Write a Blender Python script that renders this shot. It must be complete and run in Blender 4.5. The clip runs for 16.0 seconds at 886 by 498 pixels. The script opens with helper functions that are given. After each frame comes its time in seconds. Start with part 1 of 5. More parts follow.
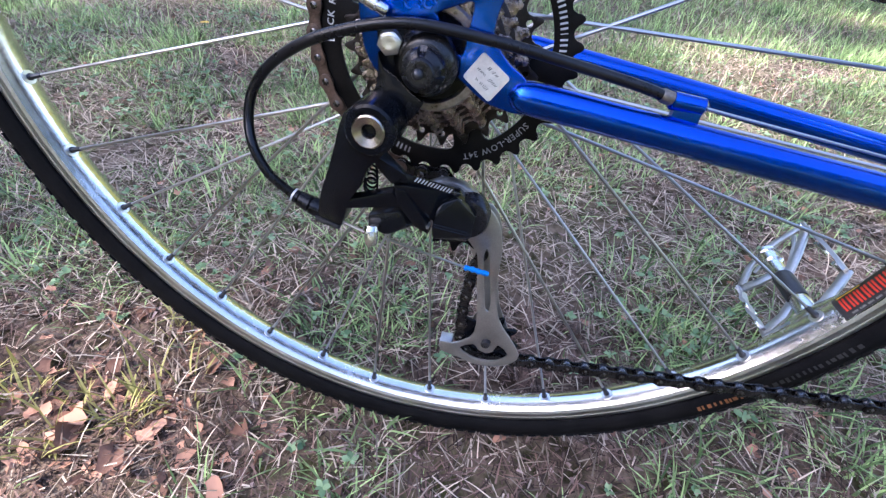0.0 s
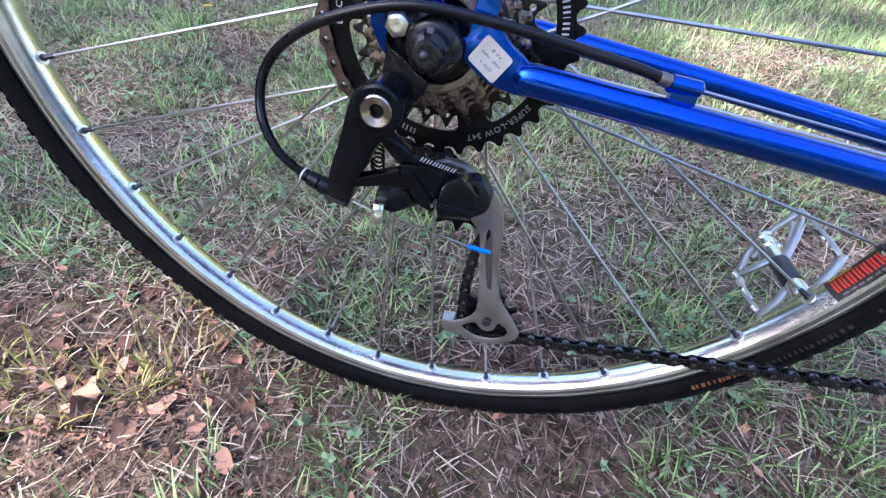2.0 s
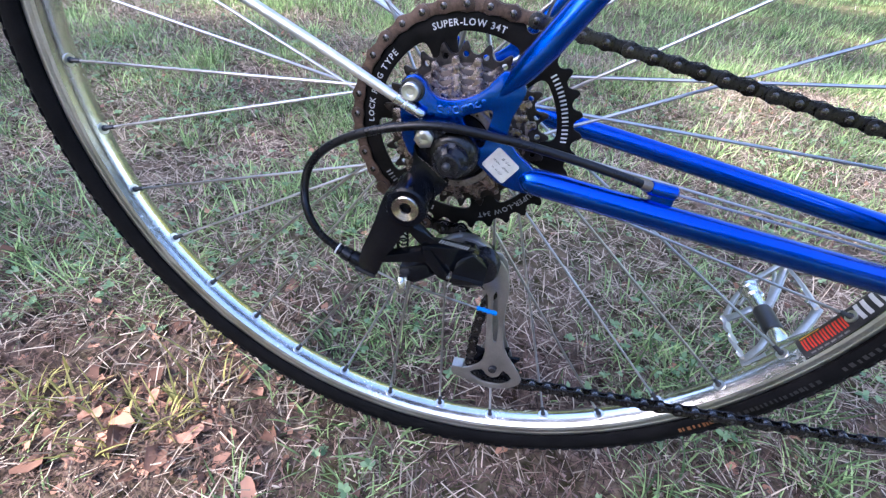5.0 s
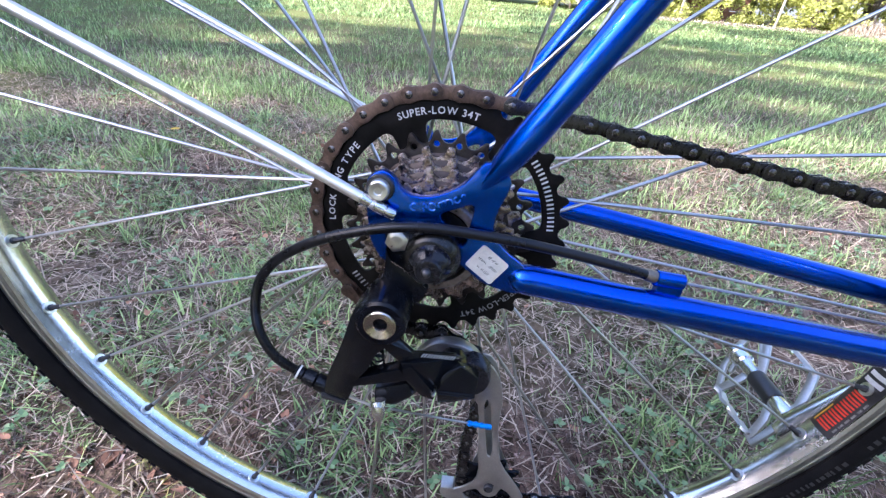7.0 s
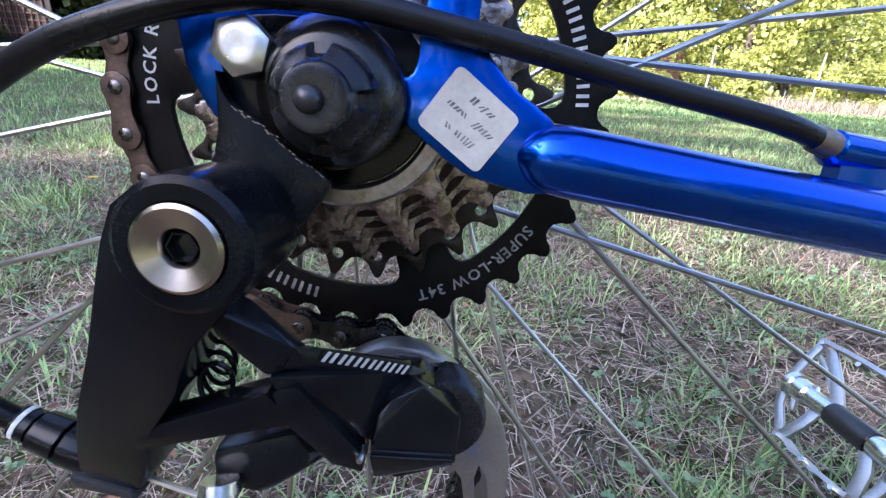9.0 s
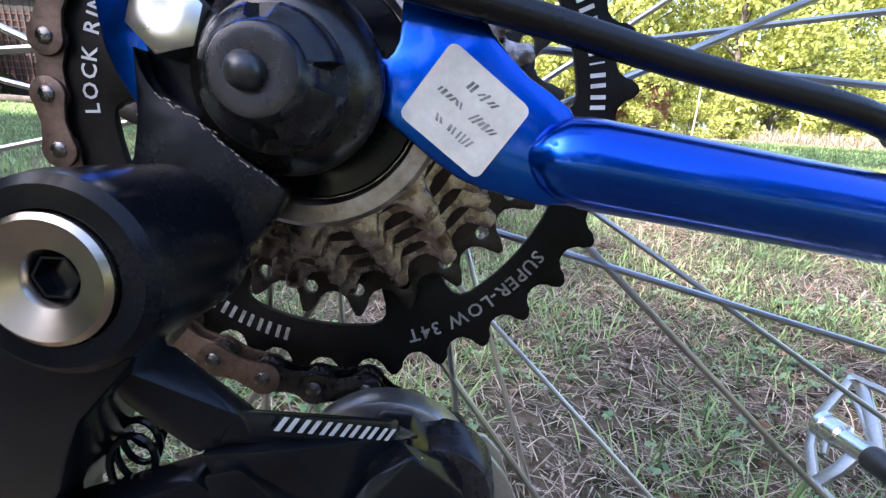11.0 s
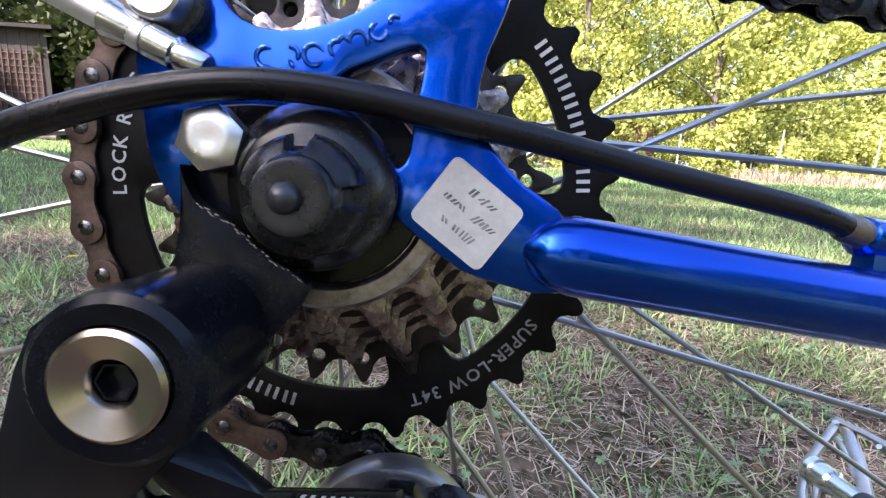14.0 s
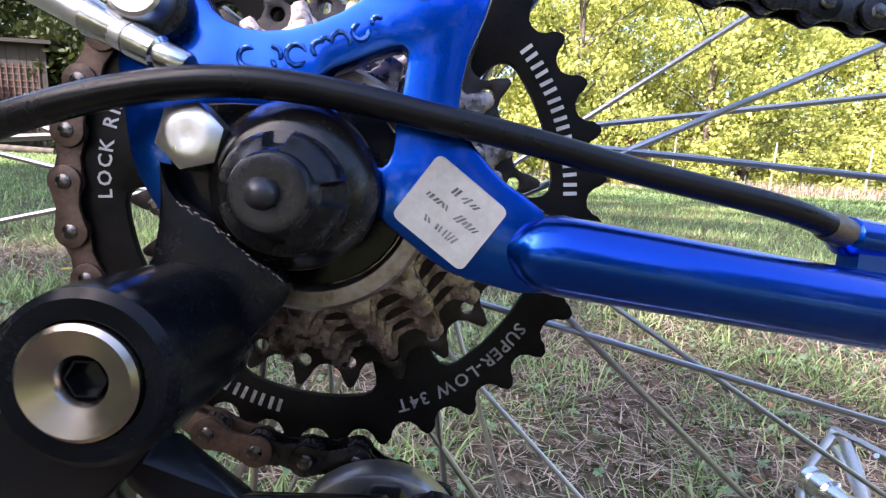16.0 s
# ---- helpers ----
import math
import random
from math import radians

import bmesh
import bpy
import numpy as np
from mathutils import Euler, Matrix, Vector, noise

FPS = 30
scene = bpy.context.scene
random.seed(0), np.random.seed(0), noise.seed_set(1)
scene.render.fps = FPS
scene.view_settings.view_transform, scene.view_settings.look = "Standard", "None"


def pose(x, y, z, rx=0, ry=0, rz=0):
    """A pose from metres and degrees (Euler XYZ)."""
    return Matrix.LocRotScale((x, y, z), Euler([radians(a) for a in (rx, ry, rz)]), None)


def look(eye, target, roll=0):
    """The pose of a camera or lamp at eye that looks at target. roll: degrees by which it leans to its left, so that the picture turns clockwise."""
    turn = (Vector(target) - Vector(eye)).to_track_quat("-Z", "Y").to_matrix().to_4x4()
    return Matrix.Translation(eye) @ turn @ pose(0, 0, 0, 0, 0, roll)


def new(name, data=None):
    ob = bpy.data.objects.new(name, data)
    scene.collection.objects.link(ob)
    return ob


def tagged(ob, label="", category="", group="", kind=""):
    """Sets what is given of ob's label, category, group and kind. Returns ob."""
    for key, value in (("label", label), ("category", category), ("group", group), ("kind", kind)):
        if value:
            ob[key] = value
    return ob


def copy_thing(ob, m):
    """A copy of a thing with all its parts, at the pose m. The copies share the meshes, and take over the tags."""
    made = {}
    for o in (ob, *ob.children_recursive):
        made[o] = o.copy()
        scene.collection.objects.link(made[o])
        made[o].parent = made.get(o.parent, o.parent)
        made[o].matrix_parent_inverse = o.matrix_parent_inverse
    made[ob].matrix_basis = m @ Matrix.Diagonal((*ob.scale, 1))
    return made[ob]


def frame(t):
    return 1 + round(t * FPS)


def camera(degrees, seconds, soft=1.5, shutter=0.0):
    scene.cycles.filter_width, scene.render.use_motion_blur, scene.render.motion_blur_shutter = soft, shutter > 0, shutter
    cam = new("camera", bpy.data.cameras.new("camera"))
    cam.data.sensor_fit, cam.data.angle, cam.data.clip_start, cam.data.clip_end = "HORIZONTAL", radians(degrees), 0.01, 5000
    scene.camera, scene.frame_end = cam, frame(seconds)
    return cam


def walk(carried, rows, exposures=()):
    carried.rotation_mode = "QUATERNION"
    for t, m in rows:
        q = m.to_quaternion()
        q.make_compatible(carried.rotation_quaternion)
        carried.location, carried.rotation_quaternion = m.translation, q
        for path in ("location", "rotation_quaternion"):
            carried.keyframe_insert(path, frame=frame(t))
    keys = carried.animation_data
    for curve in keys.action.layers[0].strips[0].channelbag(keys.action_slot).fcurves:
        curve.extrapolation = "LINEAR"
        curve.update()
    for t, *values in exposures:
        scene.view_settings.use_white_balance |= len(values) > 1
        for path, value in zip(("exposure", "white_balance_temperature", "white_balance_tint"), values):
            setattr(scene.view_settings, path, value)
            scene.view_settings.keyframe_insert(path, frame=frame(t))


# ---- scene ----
cam = camera(89.0, 16.0, soft=1.35)
# seconds, place in metres, turn in degrees
ROWS = [
    (0.0, 0.0413, -0.2713, 0.4080, 51.15, -4.41, 10.83),
    (0.5, 0.0422, -0.2718, 0.4061, 50.77, -4.59, 10.83),
    (1.0, 0.0453, -0.2757, 0.4061, 50.38, -4.66, 10.87),
    (1.5, 0.0516, -0.2834, 0.4098, 49.81, -4.66, 10.84),
    (2.0, 0.0423, -0.2818, 0.4092, 49.63, -4.62, 11.32),
    (2.5, 0.0439, -0.2797, 0.4069, 49.34, -4.57, 11.41),
    (3.0, 0.0451, -0.2814, 0.4064, 49.12, -4.64, 11.36),
    (3.2, 0.0432, -0.2812, 0.4083, 49.10, -4.69, 11.48),
    (5.3, 0.0264, -0.2936, 0.4694, 51.72, -5.20, 12.12),
    (5.5, 0.0227, -0.2920, 0.4758, 52.07, -5.00, 12.10),
    (6.0, 0.0223, -0.2896, 0.4873, 53.67, -4.42, 11.36),
    (6.5, 0.0166, -0.2725, 0.4719, 55.51, -4.28, 9.51),
    (7.0, 0.0153, -0.2520, 0.4554, 60.12, -4.36, 5.59),
    (7.5, 0.0245, -0.2129, 0.4025, 64.39, -4.27, 2.26),
    (8.0, 0.0269, -0.1900, 0.3836, 66.36, -5.02, 1.55),
    (8.5, 0.0258, -0.1815, 0.3677, 68.98, -4.05, 0.79),
    (8.7, 0.0221, -0.1731, 0.3567, 69.27, -3.94, 0.68),
    (10.8, 0.0239, -0.1436, 0.3404, 73.68, -3.00, 0.02),
    (11.0, 0.0235, -0.1424, 0.3419, 74.21, -3.04, 0.02),
    (11.5, 0.0241, -0.1414, 0.3391, 74.99, -3.03, -0.18),
    (12.0, 0.0230, -0.1396, 0.3401, 75.86, -3.03, -0.42),
    (12.5, 0.0228, -0.1398, 0.3398, 76.63, -3.08, -0.61),
    (13.0, 0.0276, -0.1429, 0.3466, 77.51, -3.34, -0.99),
    (13.5, 0.0259, -0.1452, 0.3497, 78.14, -3.27, -1.17),
    (14.0, 0.0202, -0.1487, 0.3531, 78.70, -3.32, -1.21),
    (14.5, 0.0249, -0.1495, 0.3542, 79.12, -3.29, -1.34),
    (15.0, 0.0268, -0.1491, 0.3531, 79.55, -3.20, -1.49),
    (15.5, 0.0251, -0.1490, 0.3488, 79.92, -3.20, -1.59),
    (16.0, 0.0229, -0.1488, 0.3508, 80.31, -3.21, -1.60),
]
walk(cam, [(t, pose(x, y, z, rx, ry, rz)) for t, x, y, z, rx, ry, rz in ROWS], [(0.0, 2.33, 5600, 22), (5.5, 2.37, 5500, 20), (7.5, 2.24, 5500, 22), (11.0, 2.32, 5750, 17), (12.0, 2.30, 5950, 16), (16.0, 2.09, 6050, 21)])

# ---- light ----
SUN_AZ, SUN_EL = 236.0, 42.0
world = bpy.data.worlds.new("sky")
scene.world = world
world.use_nodes = True
wn = world.node_tree.nodes
sky = wn.new("ShaderNodeTexSky")
sky.sky_type = "NISHITA"
sky.sun_disc = False
sky.dust_density = 2.5
sky.sun_elevation, sky.sun_rotation = radians(SUN_EL), radians(SUN_AZ)
wn["Background"].inputs[1].default_value = 0.15
world.node_tree.links.new(sky.outputs[0], wn["Background"].inputs[0])
TO_SUN = Vector((math.sin(radians(SUN_AZ)) * math.cos(radians(SUN_EL)), math.cos(radians(SUN_AZ)) * math.cos(radians(SUN_EL)), math.sin(radians(SUN_EL))))
sun = new("sun", bpy.data.lights.new("sun", "SUN"))
sun.data.energy, sun.data.angle, sun.data.color = 4.4, radians(0.53), (1.0, 0.905, 0.76)
sun.matrix_world = look(TO_SUN * 30, (0, 0, 0))

# ---- materials ----
def nodes_of(name):
    m = bpy.data.materials.new(name)
    m.use_nodes = True
    nt = m.node_tree
    return m, nt, nt.nodes["Principled BSDF"]


def link(nt, a, b):
    nt.links.new(a, b)


def surface(name, low, high, rough=(0.3, 0.5), metal=0.0, scale=40.0, fine=400.0, bump=0.1, depth=0.0006, coat=0.0, random_tint=0.0, island=False, specular=0.5):
    """Two colours mixed by coarse and fine noise, with rough spots and a fine relief."""
    m, nt, p = nodes_of(name)
    n = nt.nodes
    tc = n.new("ShaderNodeTexCoord")
    big, small = n.new("ShaderNodeTexNoise"), n.new("ShaderNodeTexNoise")
    for node, s in ((big, scale), (small, fine)):
        node.inputs["Scale"].default_value = s
        node.inputs["Detail"].default_value = 4.0
        link(nt, tc.outputs["Object"], node.inputs["Vector"])
    add = n.new("ShaderNodeMath")
    add.operation = "MULTIPLY_ADD"
    link(nt, small.outputs[0], add.inputs[0])
    add.inputs[1].default_value = 0.6
    link(nt, big.outputs[0], add.inputs[2])
    shift = n.new("ShaderNodeMapRange")
    shift.inputs[1].default_value, shift.inputs[2].default_value = 0.55, 1.05
    link(nt, add.outputs[0], shift.inputs[0])
    fac = shift.outputs[0]
    if random_tint:
        rnd = n.new("ShaderNodeNewGeometry").outputs["Random Per Island"] if island else n.new("ShaderNodeObjectInfo").outputs["Random"]
        mx = n.new("ShaderNodeMix")
        mx.inputs[0].default_value = random_tint
        link(nt, fac, mx.inputs[2])
        link(nt, rnd, mx.inputs[3])
        fac = mx.outputs[0]
    col = n.new("ShaderNodeMix")
    col.data_type = "RGBA"
    col.inputs[6].default_value, col.inputs[7].default_value = (*low, 1), (*high, 1)
    link(nt, fac, col.inputs[0])
    link(nt, col.outputs[2], p.inputs["Base Color"])
    rr = n.new("ShaderNodeMapRange")
    rr.inputs[3].default_value, rr.inputs[4].default_value = rough
    link(nt, shift.outputs[0], rr.inputs[0])
    link(nt, rr.outputs[0], p.inputs["Roughness"])
    p.inputs["Metallic"].default_value = metal
    p.inputs["Coat Weight"].default_value = coat
    p.inputs["Coat Roughness"].default_value = 0.06
    p.inputs["Specular IOR Level"].default_value = specular
    if bump:
        b = n.new("ShaderNodeBump")
        b.inputs["Strength"].default_value, b.inputs["Distance"].default_value = bump, depth
        link(nt, small.outputs[0], b.inputs["Height"])
        link(nt, b.outputs[0], p.inputs["Normal"])
    return m


BLUE = surface("blue_paint", (0.0, 0.054, 0.41), (0.0, 0.076, 0.52), (0.20, 0.26), 0.93, 12, 60, 0.0, 0.0003, 0.5)
# paler, glossier blue that imitates glints on the stamped loops
BLUE_GLINT = surface("glinting_blue_paint", (0.0, 0.075, 0.45), (0.03, 0.16, 0.60), (0.08, 0.16), 0.6, 400, 900, 0.2, 0.0002, 0.9)
RIM = surface("polished_rim", (0.62, 0.62, 0.60), (0.84, 0.84, 0.81), (0.13, 0.30), 1.0, 20, 200, 0.03, 0.0002)
STEEL = surface("stainless_spoke", (0.42, 0.41, 0.39), (0.54, 0.53, 0.51), (0.30, 0.38), 1.0, 4, 9, 0.0)
SILVER = surface("silver_alloy", (0.68, 0.68, 0.67), (0.82, 0.82, 0.81), (0.18, 0.27), 1.0, 14, 50, 0.0)
STRUT = surface("satin_strut", (0.70, 0.69, 0.67), (0.86, 0.85, 0.83), (0.34, 0.46), 0.85, 30, 400, 0.05, 0.0002)
PEDAL = surface("satin_pedal_alloy", (0.42, 0.42, 0.41), (0.60, 0.60, 0.59), (0.34, 0.48), 0.95, 40, 600, 0.05, 0.0002)
RIM_SIDE = surface("brushed_brake_track", (0.36, 0.36, 0.345), (0.56, 0.56, 0.535), (0.30, 0.46), 1.0, 30, 700, 0.1, 0.0002)
CAGE = surface("satin_cage", (0.36, 0.355, 0.33), (0.52, 0.51, 0.475), (0.30, 0.45), 0.9, 60, 900, 0.05, 0.0002)
ZINC = surface("zinc_bolt", (0.62, 0.61, 0.58), (0.82, 0.81, 0.78), (0.26, 0.42), 1.0, 60, 500, 0.05, 0.0002)
BLACK = surface("black_paint", (0.0015, 0.002, 0.0035), (0.005, 0.006, 0.009), (0.15, 0.30), 0.0, 80, 1400, 0.06, 0.0002, specular=0.19)
GREY_METAL = surface("dark_grey_metal", (0.035, 0.036, 0.039), (0.075, 0.075, 0.08), (0.25, 0.38), 0.6, 80, 1400, 0.08, 0.0002)
COG_BLACK = surface("black_sprocket", (0.002, 0.002, 0.002), (0.009, 0.0075, 0.0065), (0.36, 0.6), 0.0, 90, 900, 0.12, 0.0002, specular=0.12)
COG_DARK = surface("black_greasy_steel", (0.006, 0.005, 0.0045), (0.040, 0.031, 0.027), (0.25, 0.45), 0.5, 150, 1400, 0.15, 0.0002)
COG = surface("greasy_steel", (0.055, 0.033, 0.026), (0.52, 0.445, 0.415), (0.16, 0.36), 0.95, 230, 700, 0.25, 0.0004)
FACE_RING = surface("satin_steel_ring", (0.17, 0.145, 0.135), (0.36, 0.32, 0.30), (0.26, 0.40), 0.9, 260, 900, 0.1, 0.0002)
COLLAR = surface("satin_collar", (0.003, 0.0028, 0.0026), (0.010, 0.009, 0.008), (0.20, 0.30), 0.0, 60, 900, 0.05, 0.0002, specular=0.45)
DERAILLEUR_BLACK = surface("satin_black_alloy", (0.0028, 0.0032, 0.0044), (0.007, 0.008, 0.010), (0.15, 0.26), 0.0, 70, 1200, 0.06, 0.0002, specular=0.27)
PIVOT_METAL = surface("turned_bolt", (0.40, 0.355, 0.30), (0.47, 0.43, 0.37), (0.24, 0.28), 1.0, 20, 100, 0.0)
PIVOT_DARK = surface("dark_pivot_metal", (0.010, 0.010, 0.012), (0.030, 0.030, 0.033), (0.22, 0.32), 0.5, 60, 900, 0.05, 0.0002)
SATIN_GREY = surface("satin_grey_alloy", (0.26, 0.26, 0.265), (0.40, 0.40, 0.40), (0.28, 0.38), 0.9, 80, 900, 0.04, 0.0002)
CHAIN = surface("worn_chain", (0.008, 0.008, 0.010), (0.075, 0.072, 0.072), (0.18, 0.34), 0.9, 120, 900, 0.2, 0.0003, random_tint=0.4)
# rusty brown, with warm sunlight put into the colour as well
CHAIN_RUST_SUN = surface("rusty_sunlit_chain", (0.022, 0.016, 0.013), (0.19, 0.125, 0.092), (0.30, 0.50), 0.6, 160, 900, 0.3, 0.0003, random_tint=0.4)
GREASE = surface("dark_grease", (0.007, 0.005, 0.004), (0.050, 0.034, 0.027), (0.28, 0.5), 0.5, 200, 1200, 0.15, 0.0002)
PIN = surface("chain_pin", (0.050, 0.046, 0.044), (0.20, 0.19, 0.185), (0.20, 0.34), 0.9, 300, 900, 0.1)
RUBBER = surface("tyre_rubber", (0.002, 0.002, 0.0025), (0.008, 0.0078, 0.0078), (0.6, 0.8), 0.0, 60, 700, 0.3, 0.0005, specular=0.08)
HOUSING = surface("cable_housing", (0.004, 0.004, 0.005), (0.010, 0.010, 0.012), (0.24, 0.32), 0.0, 20, 200, 0.0, specular=0.32)
STICKER = surface("paper_sticker", (0.42, 0.415, 0.375), (0.55, 0.545, 0.495), (0.35, 0.5), 0.0, 150, 900, 0.08, 0.0002)
INK = surface("pen_ink", (0.05, 0.05, 0.05), (0.26, 0.26, 0.24), (0.5, 0.7), 0.0, 500, 900)
WHITE = surface("white_print", (0.44, 0.44, 0.43), (0.64, 0.64, 0.62), (0.45, 0.6))
DIM_PRINT = surface("dim_white_print", (0.10, 0.10, 0.095), (0.40, 0.39, 0.37), (0.4, 0.6), 0.0, 160, 900)
RED = surface("red_label", (0.50, 0.03, 0.015), (0.66, 0.05, 0.02), (0.3, 0.45))
LABEL_BLACK = surface("black_label", (0.012, 0.012, 0.012), (0.03, 0.03, 0.03), (0.3, 0.45))
ORANGE = surface("orange_print", (0.14, 0.05, 0.012), (0.26, 0.10, 0.03), (0.5, 0.7))
YELLOW = surface("yellow_print", (0.65, 0.42, 0.03), (0.75, 0.5, 0.05), (0.4, 0.5))
CAP_BLUE = surface("blue_crimp", (0.01, 0.20, 0.72), (0.02, 0.28, 0.85), (0.25, 0.4), 0.5, 300, 900, 0.1)
BRASS = surface("dull_ferrule", (0.16, 0.13, 0.10), (0.28, 0.24, 0.19), (0.35, 0.5), 0.8, 200, 900, 0.1)


# ---- building tools ----
HUB_R = 0.349
LEAN = -4.215
HUB = Vector((0.0, 0.0, 0.342))


def finish(bm, sharp=38):
    bmesh.ops.recalc_face_normals(bm, faces=bm.faces[:])
    for f in bm.faces:
        f.smooth = True
    for e in bm.edges:
        if len(e.link_faces) == 2 and e.calc_face_angle(0) > radians(sharp):
            e.smooth = False


def mesh_of(name, bm, material, sharp=38):
    finish(bm, sharp)
    me = bpy.data.meshes.new(name)
    bm.to_mesh(me)
    bm.free()
    me.materials.append(material)
    return me


def part(name, bm, material, parent, label="", sharp=38):
    """One mesh under a thing or a part, at the parent's own origin."""
    ob = new(name, mesh_of(name, bm, material, sharp))
    ob.parent = parent
    return tagged(ob, label)


def piece(name, me, parent, m):
    ob = new(name, me)
    ob.parent = parent
    ob.matrix_basis = m
    return ob


def mm(*v):
    return Vector(v) * 0.001


def tube(pts, r, seg=12, bm=None, closed=False):
    """A round bar along points; r is one radius or one for each point."""
    bm = bm or bmesh.new()
    pts = [Vector(p) for p in pts]
    rs = r if isinstance(r, (list, tuple)) else [r] * len(pts)
    up, rings = None, []
    for i, p in enumerate(pts):
        d = (pts[min(i + 1, len(pts) - 1)] - pts[max(i - 1, 0)]).normalized()
        if up is None:
            up = d.orthogonal().normalized()
        up = (up - d * up.dot(d)).normalized()
        side = d.cross(up)
        rings.append([bm.verts.new(p + (up * math.cos(a) + side * math.sin(a)) * rs[i]) for a in (2 * math.pi * k / seg for k in range(seg))])
    for a, b in zip(rings, rings[1:]):
        for k in range(seg):
            bm.faces.new((a[k], a[(k + 1) % seg], b[(k + 1) % seg], b[k]))
    bm.faces.new(rings[0][::-1])
    bm.faces.new(rings[-1])
    return bm


def smooth_path(pts, steps=8):
    """Catmull-Rom through the points."""
    pts = [Vector(p) for p in pts]
    out = []
    for i in range(len(pts) - 1):
        a, b, c, d = pts[max(i - 1, 0)], pts[i], pts[i + 1], pts[min(i + 2, len(pts) - 1)]
        for k in range(steps):
            t = k / steps
            out.append(0.5 * (2 * b + (c - a) * t + (2 * a - 5 * b + 4 * c - d) * t * t + (3 * b - a - 3 * c + d) * t ** 3))
    return out + [pts[-1]]


def lathe(profile, cx=0.0, cz=0.0, seg=48, bm=None, closed=False, turn=0.0):
    """Turns (radius, y) round the y axis through (cx, cz). A radius of 0 closes the end."""
    bm = bm or bmesh.new()
    rings = []
    for r, y in profile:
        if r < 1e-7:
            rings.append([bm.verts.new((cx, y, cz))])
        else:
            rings.append([bm.verts.new((cx + r * math.cos(a), y, cz + r * math.sin(a))) for a in (turn + 2 * math.pi * k / seg for k in range(seg))])
    pairs = list(zip(rings, rings[1:])) + ([(rings[-1], rings[0])] if closed else [])
    for a, b in pairs:
        for k in range(seg):
            j = (k + 1) % seg
            if len(a) == 1:
                bm.faces.new((a[0], b[j], b[k]))
            elif len(b) == 1:
                bm.faces.new((a[k], a[j], b[0]))
            else:
                bm.faces.new((a[k], a[j], b[j], b[k]))
    return bm


def plate(outline, y0, y1, holes=(), bevel=0.0, bm=None, shear=0.0):
    """An outline of (x, z), thickened from y0 to y1, with holes through it. shear: y gained for each metre of x."""
    mine = bmesh.new()
    edges = []
    for loop in (outline, *holes):
        vs = [mine.verts.new((x, 0, z)) for x, z in loop]
        edges += [mine.edges.new((vs[i], vs[(i + 1) % len(vs)])) for i in range(len(vs))]
    bmesh.ops.triangle_fill(mine, edges=edges, use_beauty=True, use_dissolve=False, normal=(0, -1, 0))
    rim_edges = [e for e in mine.edges if len(e.link_faces) == 1]
    front = mine.faces[:]
    made = bmesh.ops.extrude_face_region(mine, geom=front)["geom"]
    back = {v for v in made if isinstance(v, bmesh.types.BMVert)}
    for v in mine.verts:
        v.co.y = y1 if v in back else y0
    bmesh.ops.recalc_face_normals(mine, faces=mine.faces[:])
    if bevel:
        sharp = [e for e in mine.edges if len(e.link_faces) == 2 and e.calc_face_angle(0) > radians(70)]
        bmesh.ops.bevel(mine, geom=sharp, offset=bevel, segments=2, affect="EDGES", profile=0.5, clamp_overlap=True)
    for v in mine.verts:
        v.co.y += shear * v.co.x
    if bm is None:
        return mine
    me = bpy.data.meshes.new("joined")
    mine.to_mesh(me)
    mine.free()
    bm.from_mesh(me)
    bpy.data.meshes.remove(me)
    return bm


def hull(points, bevel=0.0012, bm=None):
    """A solid block round points in millimetres, with softened edges."""
    mine = bmesh.new()
    for v in points:
        mine.verts.new(mm(*v))
    made = bmesh.ops.convex_hull(mine, input=mine.verts[:])
    bmesh.ops.delete(mine, geom=[g for g in made["geom_interior"] if isinstance(g, bmesh.types.BMVert)], context="VERTS")
    bmesh.ops.dissolve_limit(mine, angle_limit=radians(4), verts=mine.verts[:], edges=mine.edges[:])
    if bevel:
        bmesh.ops.bevel(mine, geom=[e for e in mine.edges if e.calc_face_angle(0) > radians(12)], offset=bevel, segments=2, affect="EDGES", profile=0.6, clamp_overlap=True)
    return mine


def bar(origin, along, up, width, height, out):
    """A thin printed bar, in millimetres, lifted by out from the surface."""
    o, a, u = Vector(origin), Vector(along).normalized(), Vector(up).normalized()
    n = u.cross(a).normalized() * out
    if n.y > 0:
        n = -n
    bm = bmesh.new()
    bm.faces.new([bm.verts.new((o + n + v) * 0.001) for v in (a * 0, a * width, a * width + u * height + a * height * 0.25, u * height + a * height * 0.25)])
    return bm


def scaled(points, k=0.001):
    return [(x * k, z * k) for x, z in points]


def rounded(points, steps=3):
    """A closed outline with its corners rounded by Catmull-Rom."""
    n, out = len(points), []
    for i in range(n):
        a, b, c, d = (Vector(points[(i + j) % n]) for j in (-1, 0, 1, 2))
        for k in range(steps):
            t = k / steps
            v = 0.5 * (2 * b + (c - a) * t + (2 * a - 5 * b + 4 * c - d) * t * t + (3 * b - a - 3 * c + d) * t ** 3)
            out.append((v.x, v.y))
    return out


def circle(cx, cz, r, n=24, start=0.0, end=2 * math.pi):
    return [(cx + r * math.cos(start + (end - start) * k / n), cz + r * math.sin(start + (end - start) * k / n)) for k in range(n)]


